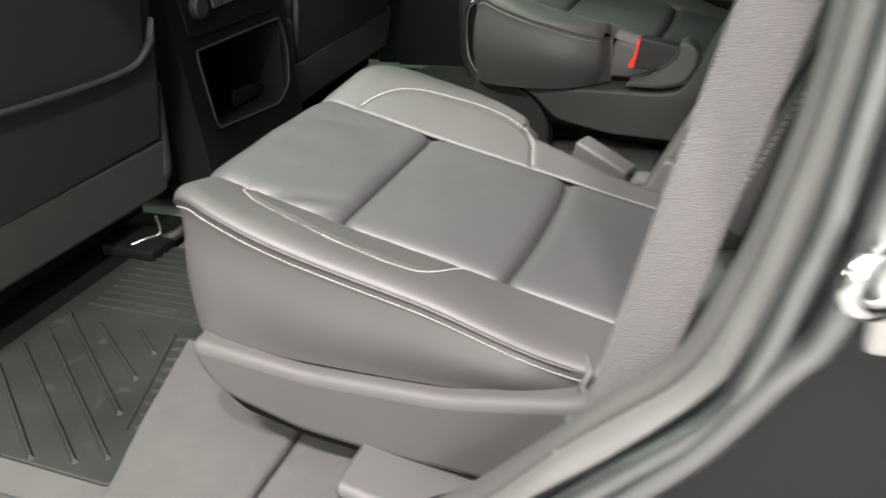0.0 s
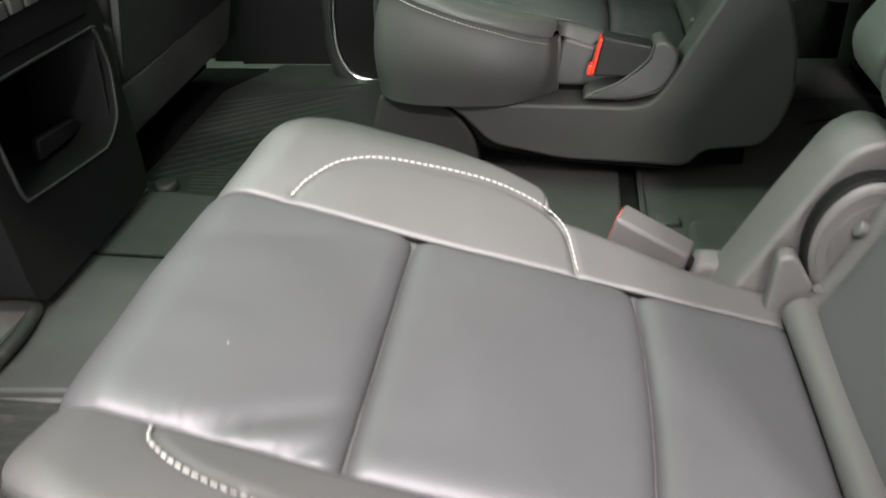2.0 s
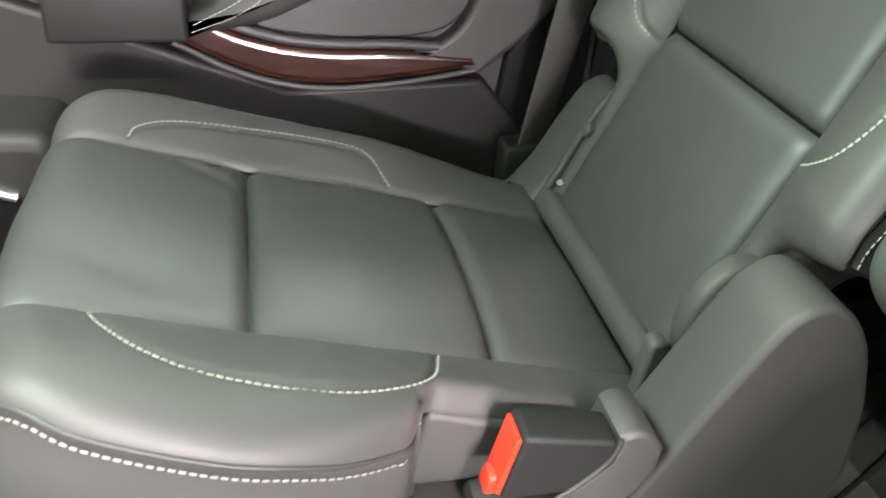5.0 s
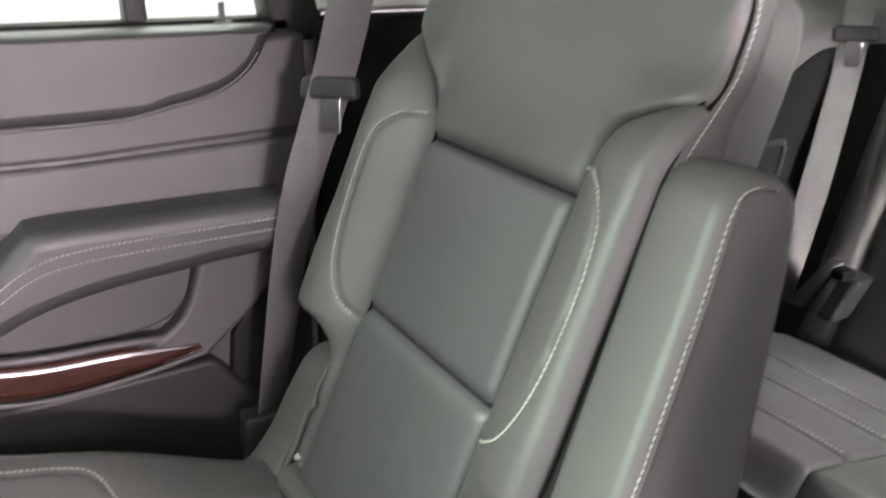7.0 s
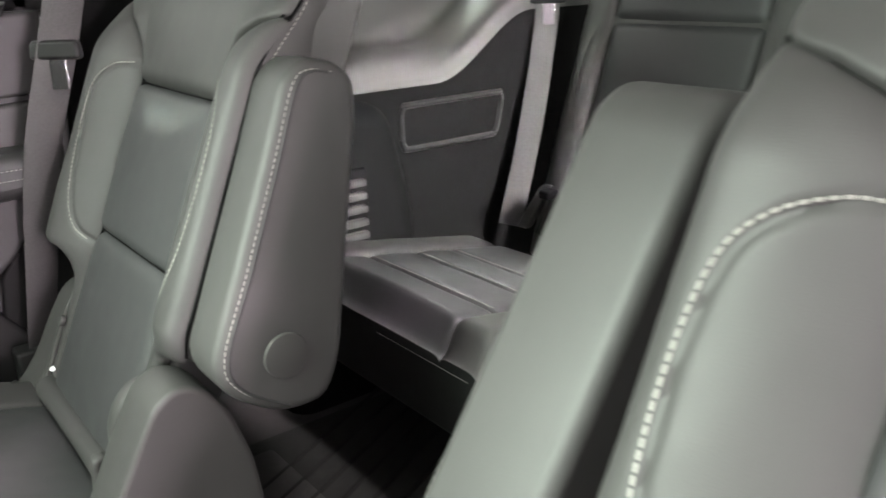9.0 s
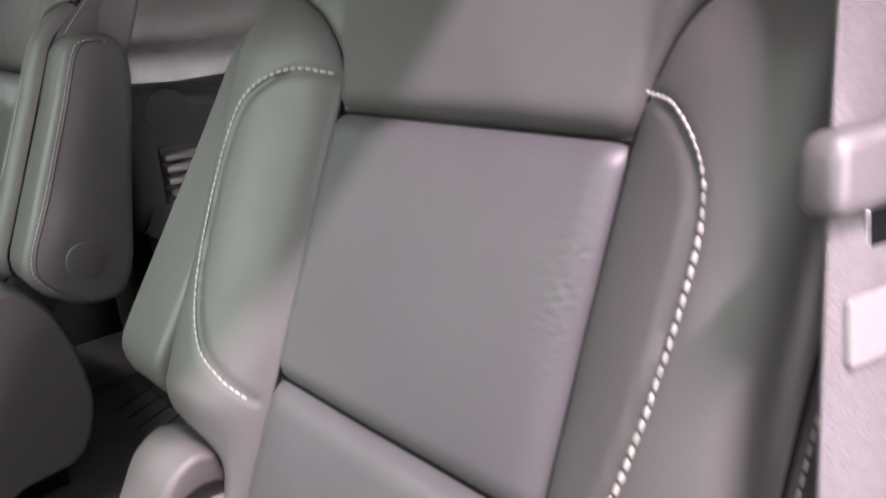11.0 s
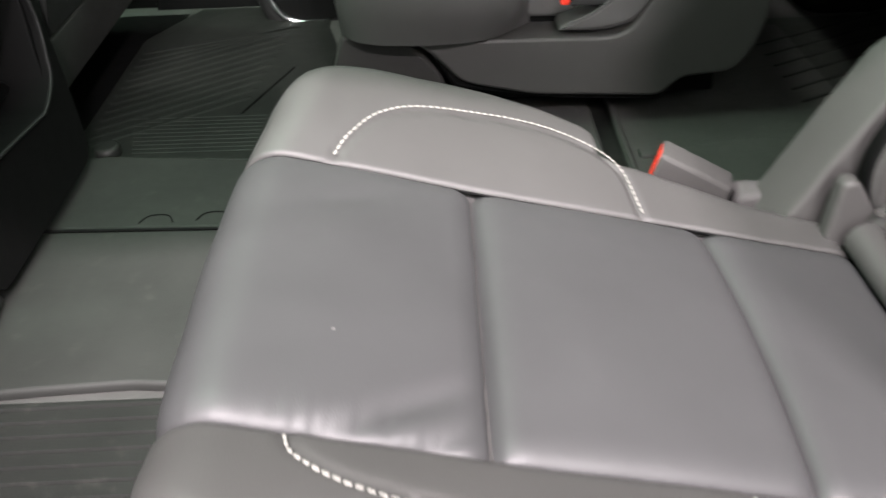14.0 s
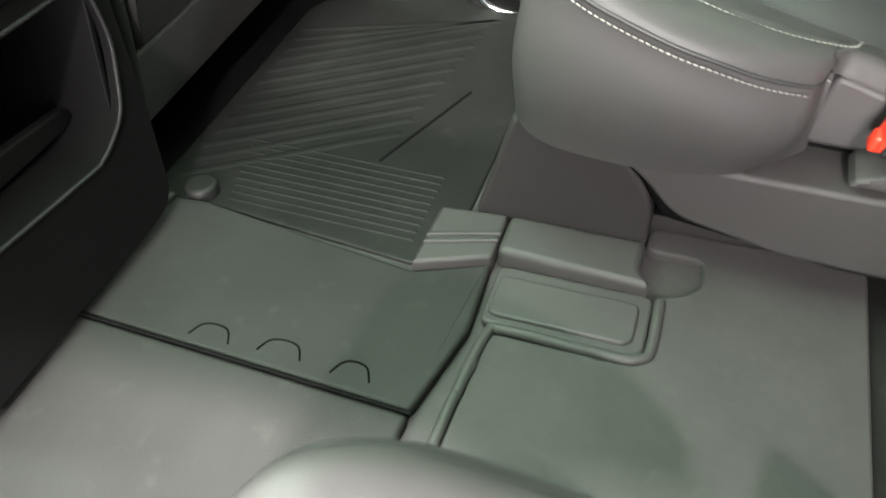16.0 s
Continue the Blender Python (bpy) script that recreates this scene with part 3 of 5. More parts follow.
    bo = cushion_panel("outer_back_bolster", bs, wz(ins_out), wz(edge_out), LEATHER, seat, nu=44, nv=150, r=0.026, depth=0.021, rounds=(0.5, 1, 0, 0), grooves=((wz(st_out), 0.0032, 0.0026),), extra=wave)
    seam_stitches("stitching", bs, [(w + 0.0045, b) for w, b in wz(st_out)], bo, 0.0004)
    for nm, line, off in (("back_seam", wz([(0.356, 0.405), (0.48, 0.4045), (0.612, 0.405)]), 0.0098), ("back_seam", wz([(0.357, 0.584), (0.48, 0.5845), (0.611, 0.586)]), 0.0105),
                          ("back_seam", wz(up_in[:5]), 0.0085), ("back_seam", wz(up_out[:5]), 0.0085), ("back_seam", wz(ins_in[1:4]), 0.0085), ("back_seam", wz(ins_out[1:4]), 0.0085)):
        tube(nm, [bs(w, b, -off) for w, b in spline(line, 24)], 0.0016, BLACK, seat, n=6, steps=40)
    for nm, line in (("cushion_seam", [(0.0, 0.353), (0.0, 0.614)]), ("cushion_seam", [(at_x(0.19), 0.353), (at_x(0.19), 0.614)]), ("cushion_seam", [(A0 + 0.1, 0.351), (at_x(0.31), 0.351)]), ("cushion_seam", [(A0 + 0.1, 0.616), (at_x(0.31), 0.616)])):
        tube(nm, [cs(bow(a, w), w, -0.0125 if abs(line[0][1] - line[1][1]) > 0.1 else (-0.0036 if line[0][1] < 0.4 else -0.0085)) for a, w in spline(line, 30)], 0.0011, BLACK, seat, n=6, steps=50)
    for w, z in ((0.340, 0.277), (0.633, 0.282)):
        disc("snap_stud", bs(w, b_of(z), -0.002), (BN[0], 0, BN[1]), 0.0075, 0.006, SHELL, bo if w > 0.5 else bi, "grey snap stud", n=14, dome=0.002)
    # back shell and side panels
    ring = wz([(0.33, 0.19), (0.324, 0.31), (0.31, 0.338), (0.254, 0.352), (0.2525, 0.42), (0.257, 0.60), (0.262, 0.70), (0.266, 0.735), (0.276, 0.762), (0.298, 0.778), (0.48, 0.786), (0.68, 0.788),
               (0.712, 0.770), (0.726, 0.735), (0.727, 0.60), (0.7265, 0.42), (0.724, 0.370), (0.672, 0.368), (0.652, 0.355), (0.645, 0.32), (0.642, 0.19)])
    flat = lambda w, b, h: (0.42 + BT[0] * b + BN[0] * h, sg * w, 0.405 + BT[1] * b + BN[1] * h)
    shell = slab("back_shell", rounded(ring, 0.012, 3), lambda w, b, h: flat(w, b, h - 0.085), 0.074, LEATHER, seat, r=0.010, back=True)
    for out_w, line in ((-1, edge_in[4:-1] + up_in[4:]), (1, edge_out[5:-1] + up_out[5:])):
        rim, rim_h = spline(wz(line), 70), 0.0155 if out_w < 0 else 0.0205
        verts = []
        for w, b in rim:
            p0, p1 = Vector(bs(w, b, -rim_h)), Vector(flat(w - out_w * 0.002, b, -0.045))
            for t in np.linspace(0, 1, 9):
                q = p0.lerp(p1, t)
                q.y += sg * out_w * 0.0035 * math.sin(math.pi * t) ** 0.6
                verts.append(q)
        panel = mesh_object("back_side_panel", verts, grid_faces(70, 9), LEATHER, seat, crease=70)
        pts = [Vector(bs(w, b, -rim_h)).lerp(Vector(flat(w - out_w * 0.002, b, -0.045)), 0.16) + Vector((0, sg * out_w * 0.0026, 0)) for w, b in rim]
        stitches("stitching", pts, [Vector((0, sg * out_w, 0))] * len(pts), THREAD, panel, "pale stitching thread")
        tube("piping", [bs(w, b, -rim_h - 0.0005) for w, b in rim[::3]], 0.0018, BLACK, panel, n=6, steps=70)
    # black slab for the shade in the cavity under the outer bolster, and the piped lip above it
    slab("back_cavity_shade", rounded(wz([(0.643, 0.318), (0.648, 0.338), (0.662, 0.360), (0.722, 0.368), (0.722, 0.322), (0.69, 0.318)]), 0.008), lambda w, b, h: flat(w, b, h - 0.090), 0.055, BLACK, seat, r=0.004)
    tube("bolster_lip", [bs(w, b, -0.019) for w, b in spline(wz(edge_out[1:6]), 20)], 0.0042, LEATHER, bo, n=8, steps=40)
    # headrest
    head = rounded([(0.36, 0.0), (0.62, 0.0), (0.635, 0.05), (0.63, 0.15), (0.60, 0.175), (0.38, 0.175), (0.35, 0.15), (0.345, 0.05)], 0.03, 5)
    hr = slab("headrest", head, lambda u, v, h: flat(u, b_of(0.784) + v, h - 0.085), 0.110, DARKP, seat, "black leather headrest", r=0.03, back=True, crown=0.006)
    for w in (0.43, 0.55):
        tube("headrest_post", [flat(w, b_of(0.77), -0.04), flat(w, b_of(0.81), -0.04)], 0.006, CHROME, hr, n=10, steps=3)
    # folded armrest on the aisle side
    arm = rounded([(0.386, 0.380), (0.404, 0.344), (0.452, 0.311), (0.502, 0.310), (0.520, 0.350), (0.560, 0.605), (0.560, 0.642), (0.542, 0.662), (0.507, 0.669), (0.484, 0.652), (0.455, 0.567)], 0.02, 4)
    w0, thick, lean, out = (0.238, 0.068, 0.05, 0.09) if sg > 0 else (0.212, 0.092, 0.24, 0.0)
    place = lambda u, v, h: (u + lean * (v - 0.37), y(w0 - h + out * (v - 0.37)), 0.31 + 0.91 * (v - 0.31))
    armrest = slab("armrest", arm, place, thick, LEATHER, seat, r=0.012, back=True, crown=0.002)
    disc("pivot_cap", place(0.459, 0.376, thick + 0.0005), (0, -sg, 0), 0.0225, 0.004, SHELL, armrest, "round plastic pivot cap", n=28, dome=0.0015)
    seam = spline([(0.455, 0.322), (0.412, 0.353), (0.400, 0.390), (0.430, 0.47), (0.468, 0.575), (0.491, 0.642), (0.508, 0.657), (0.536, 0.652)], 120)
    stitches("stitching", [Vector(place(u, v, thick - 0.0005)) for u, v in seam], [Vector((0, -sg, 0))] * 120, THREAD, armrest, "pale stitching thread")
    tube("piping", [place(u + 0.004, v - 0.002, thick - 0.0005) for u, v in seam[::4]], 0.0018, PIPING, armrest, n=6, steps=70)
    # plastic base shields and the covers of the recliners
    trim_in = rounded([(-0.054, 0.149), (-0.058, 0.141), (-0.030, 0.120), (0.010, 0.076), (0.119, 0.052), (0.312, 0.042), (0.334, 0.070), (0.414, 0.078), (0.436, 0.105), (0.452, 0.16), (0.444, 0.235), (0.424, 0.298), (0.402, 0.328), (0.375, 0.340), (0.350, 0.326),
                       (0.316, 0.264), (0.272, 0.178), (0.252, 0.148), (0.225, 0.140), (0.02, 0.143)], 0.02, 4)
    # black slab put under the shield as the shade in its gap
    slab("shield_gap_shade", rounded([(-0.045, 0.140), (-0.002, 0.064), (0.16, 0.039), (0.312, 0.031), (0.34, 0.06), (0.30, 0.13)], 0.01), lambda u, v, h: (u, y(0.300 - h), v), 0.055, BLACK, seat, r=0.006, back=True)
    slab("inner_base_shield", trim_in, lambda u, v, h: (u, y(0.305 - h), v), 0.070, SHELL, seat, "grey plastic base shield", r=0.006, back=True)
    trim_out = rounded([(-0.150, 0.155), (-0.143, 0.118), (-0.118, 0.085), (-0.02, 0.055), (0.08, 0.046), (0.34, 0.04), (0.42, 0.07), (0.452, 0.14), (0.462, 0.225), (0.456, 0.270), (0.438, 0.300), (0.412, 0.314), (0.388, 0.302),
                        (0.362, 0.262), (0.338, 0.215), (0.302, 0.170), (0.16, 0.143), (0.0, 0.139)], 0.02, 4)
    slab("outer_base_shield", trim_out, lambda u, v, h: (u, y(0.655 + h), v), 0.078, SHELL, seat, "grey plastic base shield", r=0.012, back=True)
    # the same black shade slab below the outer shield
    slab("shield_gap_shade", rounded([(-0.140, 0.13), (-0.131, 0.085), (-0.10, 0.058), (-0.02, 0.038), (0.08, 0.030), (0.34, 0.028), (0.34, 0.10)], 0.01), lambda u, v, h: (u, y(0.665 + h), v), 0.056, BLACK, seat, r=0.006, back=True)
    for w0, w1, k in ((0.312, 0.338, 1.0),):
        arc = [(0.372 + 0.046 * k * math.cos(radians(t)), 0.256 + 0.062 * k * math.sin(radians(t))) for t in range(0, 360, 10)]
        plate = slab("recliner_plate", arc, lambda u, v, h: (u, y(w0 + h), v), w1 - w0, SHELL, seat, r=0.008 if k == 1.0 else 0.005, back=True)
        for c in (0.86, 0.66) if k == 1.0 else ():
            loop = [(0.372 + (u - 0.372) * c, 0.256 + (v - 0.256) * c) for u, v in arc]
            for w in (w0, w1):
                tube("plate_ring", [(u, y(w), v) for u, v in loop + loop[:1]], 0.0012, SHELL, plate, n=5, steps=50)
        if sg < 0:
            # black rim round the plate, standing for the shade in the gap
            gap = [(0.372 + (u - 0.372) * 1.05, 0.256 + (v - 0.256) * 1.04) for u, v in arc]
            slab("recliner_gap_shade", gap, lambda u, v, h: (u, y(w0 + 0.004 + h), v), w1 - w0 - 0.008, BLACK, seat, r=0.003, back=True)
    collar = rounded([(0.300, 0.150), (0.338, 0.222), (0.355, 0.262), (0.374, 0.299), (0.391, 0.321), (0.409, 0.326), (0.430, 0.314), (0.456, 0.275), (0.464, 0.15)], 0.02, 4)
    slab("shield_collar", collar, lambda u, v, h: (u, y(0.647 + h), v), 0.012, SHELL, seat, "rounded collar of the base shield", r=0.004, back=True)
    for w, k in ((0.318, 1),):
        slab("hinge_lug", rounded([(0.300, 0.165), (0.350, 0.165), (0.350, 0.20), (0.318, 0.248 if k > 0 else 0.212), (0.305, 0.245 if k > 0 else 0.208)], 0.006), lambda u, v, h: (u, y(w + h), v), 0.018, SHELL, seat, r=0.004, back=True)
    # seat frame and the front foot cover
    block("seat_frame", (-0.02, min(y(0.30), y(0.66)), 0.015), (0.41, max(y(0.30), y(0.66)), 0.165), BLACK, seat)
    cover = rounded([(-0.206, 0.002), (-0.012, 0.002), (-0.013, 0.05), (-0.020, 0.078), (-0.042, 0.11), (-0.075, 0.132), (-0.12, 0.142), (-0.166, 0.146)], 0.008, 4)
    slab("front_foot_cover", cover, lambda u, v, h: (u, y(0.60 - h), v), 0.338, FOOT, seat, "dark grey plastic foot cover", r=0.006)
    # belt buckle in its boot
    if sg > 0:
        body, red, lip, y0, wide = [(0.163, 0.187), (0.176, 0.2475), (0.246, 0.233), (0.250, 0.212), (0.222, 0.187)], [(0.160, 0.192), (0.1645, 0.190), (0.1755, 0.242), (0.1715, 0.243)], [(0.153, 0.186), (0.166, 0.186), (0.168, 0.203), (0.157, 0.202)], 0.268, 0.034
        case = DARKP
    else:
        body, red, lip, y0, wide = [(0.167, 0.188), (0.1805, 0.2335), (0.252, 0.192), (0.247, 0.172)], [(0.1677, 0.1925), (0.1720, 0.191), (0.1840, 0.229), (0.1792, 0.2305)], [(0.1672, 0.1885), (0.172, 0.188), (0.173, 0.194), (0.1686, 0.194)], 0.256, 0.030
        case = SHELL
    turn, inset = (0.0, 0.003) if sg > 0 else (0.33, 0.0045)  # the near one is turned towards the aisle
    bp = lambda d: (lambda u, v, h: (u + turn * (0.241 - d + h), y(d - h), v))
    buckle = slab("belt_buckle", rounded(body, 0.005), bp(y0), wide, case, seat, "belt buckle with red release button", r=0.004, back=True)
    slab("release_button", rounded(red, 0.0015, 3), bp(y0 - inset), wide - 2 * inset, RED, buckle, "red release button", r=0.0015, back=True)
    slab("release_lip", rounded(lip, 0.004, 3), bp(y0 - 0.008), wide - 0.016, RED, buckle, r=0.003, back=True)
    # leather sleeve of the buckle, open towards it, with a piped edge
    if sg > 0:
        lower = spline([(0.150, 0.1515), (0.211, 0.152), (0.257, 0.165), (0.279, 0.193), (0.283, 0.220)], 24)
        upper = spline([(0.276, 0.231), (0.262, 0.240), (0.248, 0.236), (0.245, 0.222), (0.228, 0.200), (0.196, 0.176), (0.154, 0.159)], 30)
        slab("buckle_boot", np.vstack([lower, upper]), lambda u, v, h: (u, y(0.284 - h), v), 0.050, LEATHER, seat, r=0.005, back=True)
        tube("piping", [(u, y(0.2345), v) for u, v in upper[6::3]], 0.0024, PIPING, buckle, n=6, steps=40)
        tube("piping", [(u + 0.003, y(0.2445), v - 0.002) for u, v in lower[6::3]], 0.0024, PIPING, buckle, n=6, steps=40)
    else:
        slab("buckle_boot", rounded([(0.246, 0.158), (0.320, 0.146), (0.322, 0.168), (0.312, 0.180), (0.268, 0.186), (0.254, 0.184)], 0.008), lambda u, v, h: (u, y(0.258 - h), v), 0.032, WEBBING, seat, "grey sleeve behind the buckle", r=0.006, back=True)
        tube("buckle_neck", [(0.246, y(0.241), 0.178), (0.256, y(0.241), 0.172), (0.266, y(0.241), 0.172)], 0.008, BLACK, buckle, n=8, steps=8)
    return seat


captain_seat(1, "dark grey leather captain seat with armrest folded up, passenger side")
captain_seat(-1, "dark grey leather captain seat with pale stitching, beside the open door")


def speck(x, y, z, label):
    ob = thing("lint_speck", label, "lint", group="lint specks", loc=(x, y, z))
    tube("fibre", [(x - 0.001, y, z), (x, y + 0.0004, z + 0.0005), (x + 0.001, y - 0.0002, z + 0.0002)], 0.00025, THREAD, ob, n=5, steps=8)
    return ob


speck(-0.09, -0.545, float(cushion_surface(-1)(at_x(-0.09), 0.545, 0.0045)[2]), "tiny pale lint speck on the leather cushion")
speck(0.378, 0.33, -0.0018, "tiny pale lint speck on the car floor")


# ---- the cabin shell ----
def structure(name, label, category):
    return thing(name, label, category, kind="structure")


ground = mesh_object("ground", [(-60, -60, -0.6), (60, -60, -0.6), (60, 60, -0.6), (-60, 60, -0.6)], [(0, 1, 2, 3)], HALLFLOOR, None)
tagged(ground, "smooth grey concrete floor of a hall", "ground", kind="structure")
ceiling = structure("ceiling", "pale cloth headliner with a tinted glass roof panel", "ceiling")
for lo, hi in (((-0.85, -0.785), (-0.76, 0.95)), ((-0.20, -0.785), (2.4, 0.95)), ((-0.76, -0.785), (-0.20, -0.52)), ((-0.76, 0.52), (-0.20, 0.95))):
    block("headliner", (*lo, 1.12), (*hi, 1.18), HEADLINER, ceiling, r=0.002)
block("roof_glass", (-0.77, -0.53, 1.182), (-0.19, 0.53, 1.187), GLASS, ceiling, "green-tinted roof glass", r=0.001)


# floor pan with its raised channels
floor = structure("floor", "grey moulded car floor", "floor")
wall = block("floor_pan", (-1.7, -0.93, -0.12), (2.3, 0.93, -0.012), CARPET, floor)
front_wall = block("wall_front", (-1.40, -0.95, -0.12), (-1.32, 0.95, 0.74), DARKP)
tagged(front_wall, "dark front end of the cabin", "wall", kind="structure")
windscreen = slab("window_front", [(-0.95, 0.0), (0.95, 0.0), (0.95, 0.66), (-0.95, 0.66)], lambda u, v, h: (-1.37 + 0.82 * v + h * 0.57, u, 0.745 + 0.572 * v - h * 0.82), 0.005, GLASS, r=0.0005)
tagged(windscreen, "green-tinted windscreen", "window", kind="structure")
rear_wall = block("wall_rear", (2.3, -0.95, -0.12), (2.36, 0.95, 0.62), DARKP)
tagged(rear_wall, "dark plastic tailgate lining", "wall", kind="structure")
rear_glass = block("window_rear", (2.32, -0.85, 0.62), (2.33, 0.85, 1.12), GLASS)
tagged(rear_glass, "tinted tailgate window", "window", kind="structure")

# aisle floor: moulded pieces proud of the pan
ZF = lambda z0: (lambda u, v, h: (u, v, z0 + h))
slab("aisle_floor", rounded([(-0.158, -0.30), (0.214, -0.30), (0.214, 0.30), (-0.012, 0.30), (-0.012, 0.262), (0.05, 0.262), (0.052, 0.225), (0.035, 0.207), (0.014, 0.200), (0.014, 0.112), (0.0, 0.102), (-0.142, 0.102)], 0.012), ZF(-0.014), 0.014, CARPET, floor, r=0.004)
slab("rail_cover", rounded([(-0.163, 0.202), (-0.163, 0.262), (-0.012, 0.262), (-0.012, 0.215), (0.0, 0.206), (0.0, 0.196)], 0.01), ZF(-0.014), 0.028, SHELL, floor, "grey plastic rail cover", r=0.008)
slab("rail_channel", rounded([(-0.157, 0.114), (0.0, 0.114), (0.008, 0.122), (0.008, 0.197), (-0.157, 0.197)], 0.012), ZF(-0.016), 0.014, SHELL, floor, r=0.004)
slab("rail_inlay", rounded([(-0.152, 0.124), (-0.012, 0.124), (-0.004, 0.132), (-0.004, 0.180), (-0.152, 0.180)], 0.01), ZF(-0.006), 0.008, SHELL, floor, r=0.003)
tube("channel_rim", [(-0.150, 0.02, 0.0), (-0.148, 0.06, 0.0), (-0.143, 0.098, 0.0), (-0.128, 0.108, 0.0), (-0.02, 0.106, 0.0), (0.004, 0.110, 0.0), (0.014, 0.124, 0.0), (0.014, 0.19, 0.0)], 0.006, SHELL, floor, n=8, steps=60)
tube("channel_rim", [(-0.157, -0.20, -0.001), (-0.152, 0.0, -0.001), (-0.146, 0.06, -0.001)], 0.006, SHELL, floor, n=8, steps=20)
# dark strip along the slot's bottom, colour set for the shade in the groove
slab("rail_slot_shade", [(0.216, -0.32), (0.243, -0.32), (0.243, 0.34), (0.216, 0.34)], ZF(-0.016), 0.005, RUBBER, floor, r=0.001)
tube("rail_lip", [(0.247, -0.32, 0.0), (0.247, 0.0, 0.0), (0.247, 0.34, 0.0)], 0.005, SHELL, floor, n=8, steps=8)
slab("rear_aisle_floor", rounded([(0.249, -0.34), (0.62, -0.34), (0.62, 0.60), (0.249, 0.60)], 0.01), ZF(-0.014), 0.012, CARPET, floor, r=0.004)
slab("rear_floor_step", rounded([(0.300, -0.20), (0.62, -0.20), (0.62, 0.155), (0.44, 0.160), (0.332, 0.146), (0.305, 0.125)], 0.02), ZF(-0.004), 0.016, CARPET, floor, r=0.010)
slab("rear_floor_rib", rounded([(0.262, 0.128), (0.298, 0.128), (0.298, 0.152), (0.262, 0.152)], 0.005), ZF(-0.004), 0.008, CARPET, floor, r=0.003)

# black sheets on the grey floor, standing for the shade under the front seats
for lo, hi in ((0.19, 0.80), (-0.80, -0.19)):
    slab("front_floor_shade", [(-1.30, lo), (-0.545, lo), (-0.545, hi), (-1.30, hi)], ZF(-0.014), 0.004, BLACK, floor, "black sheet for the shade under the front seat", r=0.001)

# ---- rubber mats ----
def rib(name, a, b, w, h, z, parent):
    a, b = np.array(a, float), np.array(b, float)
    t = (b - a) / np.linalg.norm(b - a)
    n = np.array([-t[1], t[0]])
    base = [a + n * w / 2, b + n * w / 2, b - n * w / 2, a - n * w / 2]
    tip = [a + n * w / 5 + t * w / 2, b + n * w / 5 - t * w / 2, b - n * w / 5 - t * w / 2, a - n * w / 5 + t * w / 2]
    v = [(p[0], p[1], z) for p in base] + [(p[0], p[1], z + h) for p in tip]
    return mesh_object(name, v, [(4, 5, 6, 7), (0, 1, 5, 4), (1, 2, 6, 5), (2, 3, 7, 6), (3, 0, 4, 7)], RUBBER, parent, smooth=False)


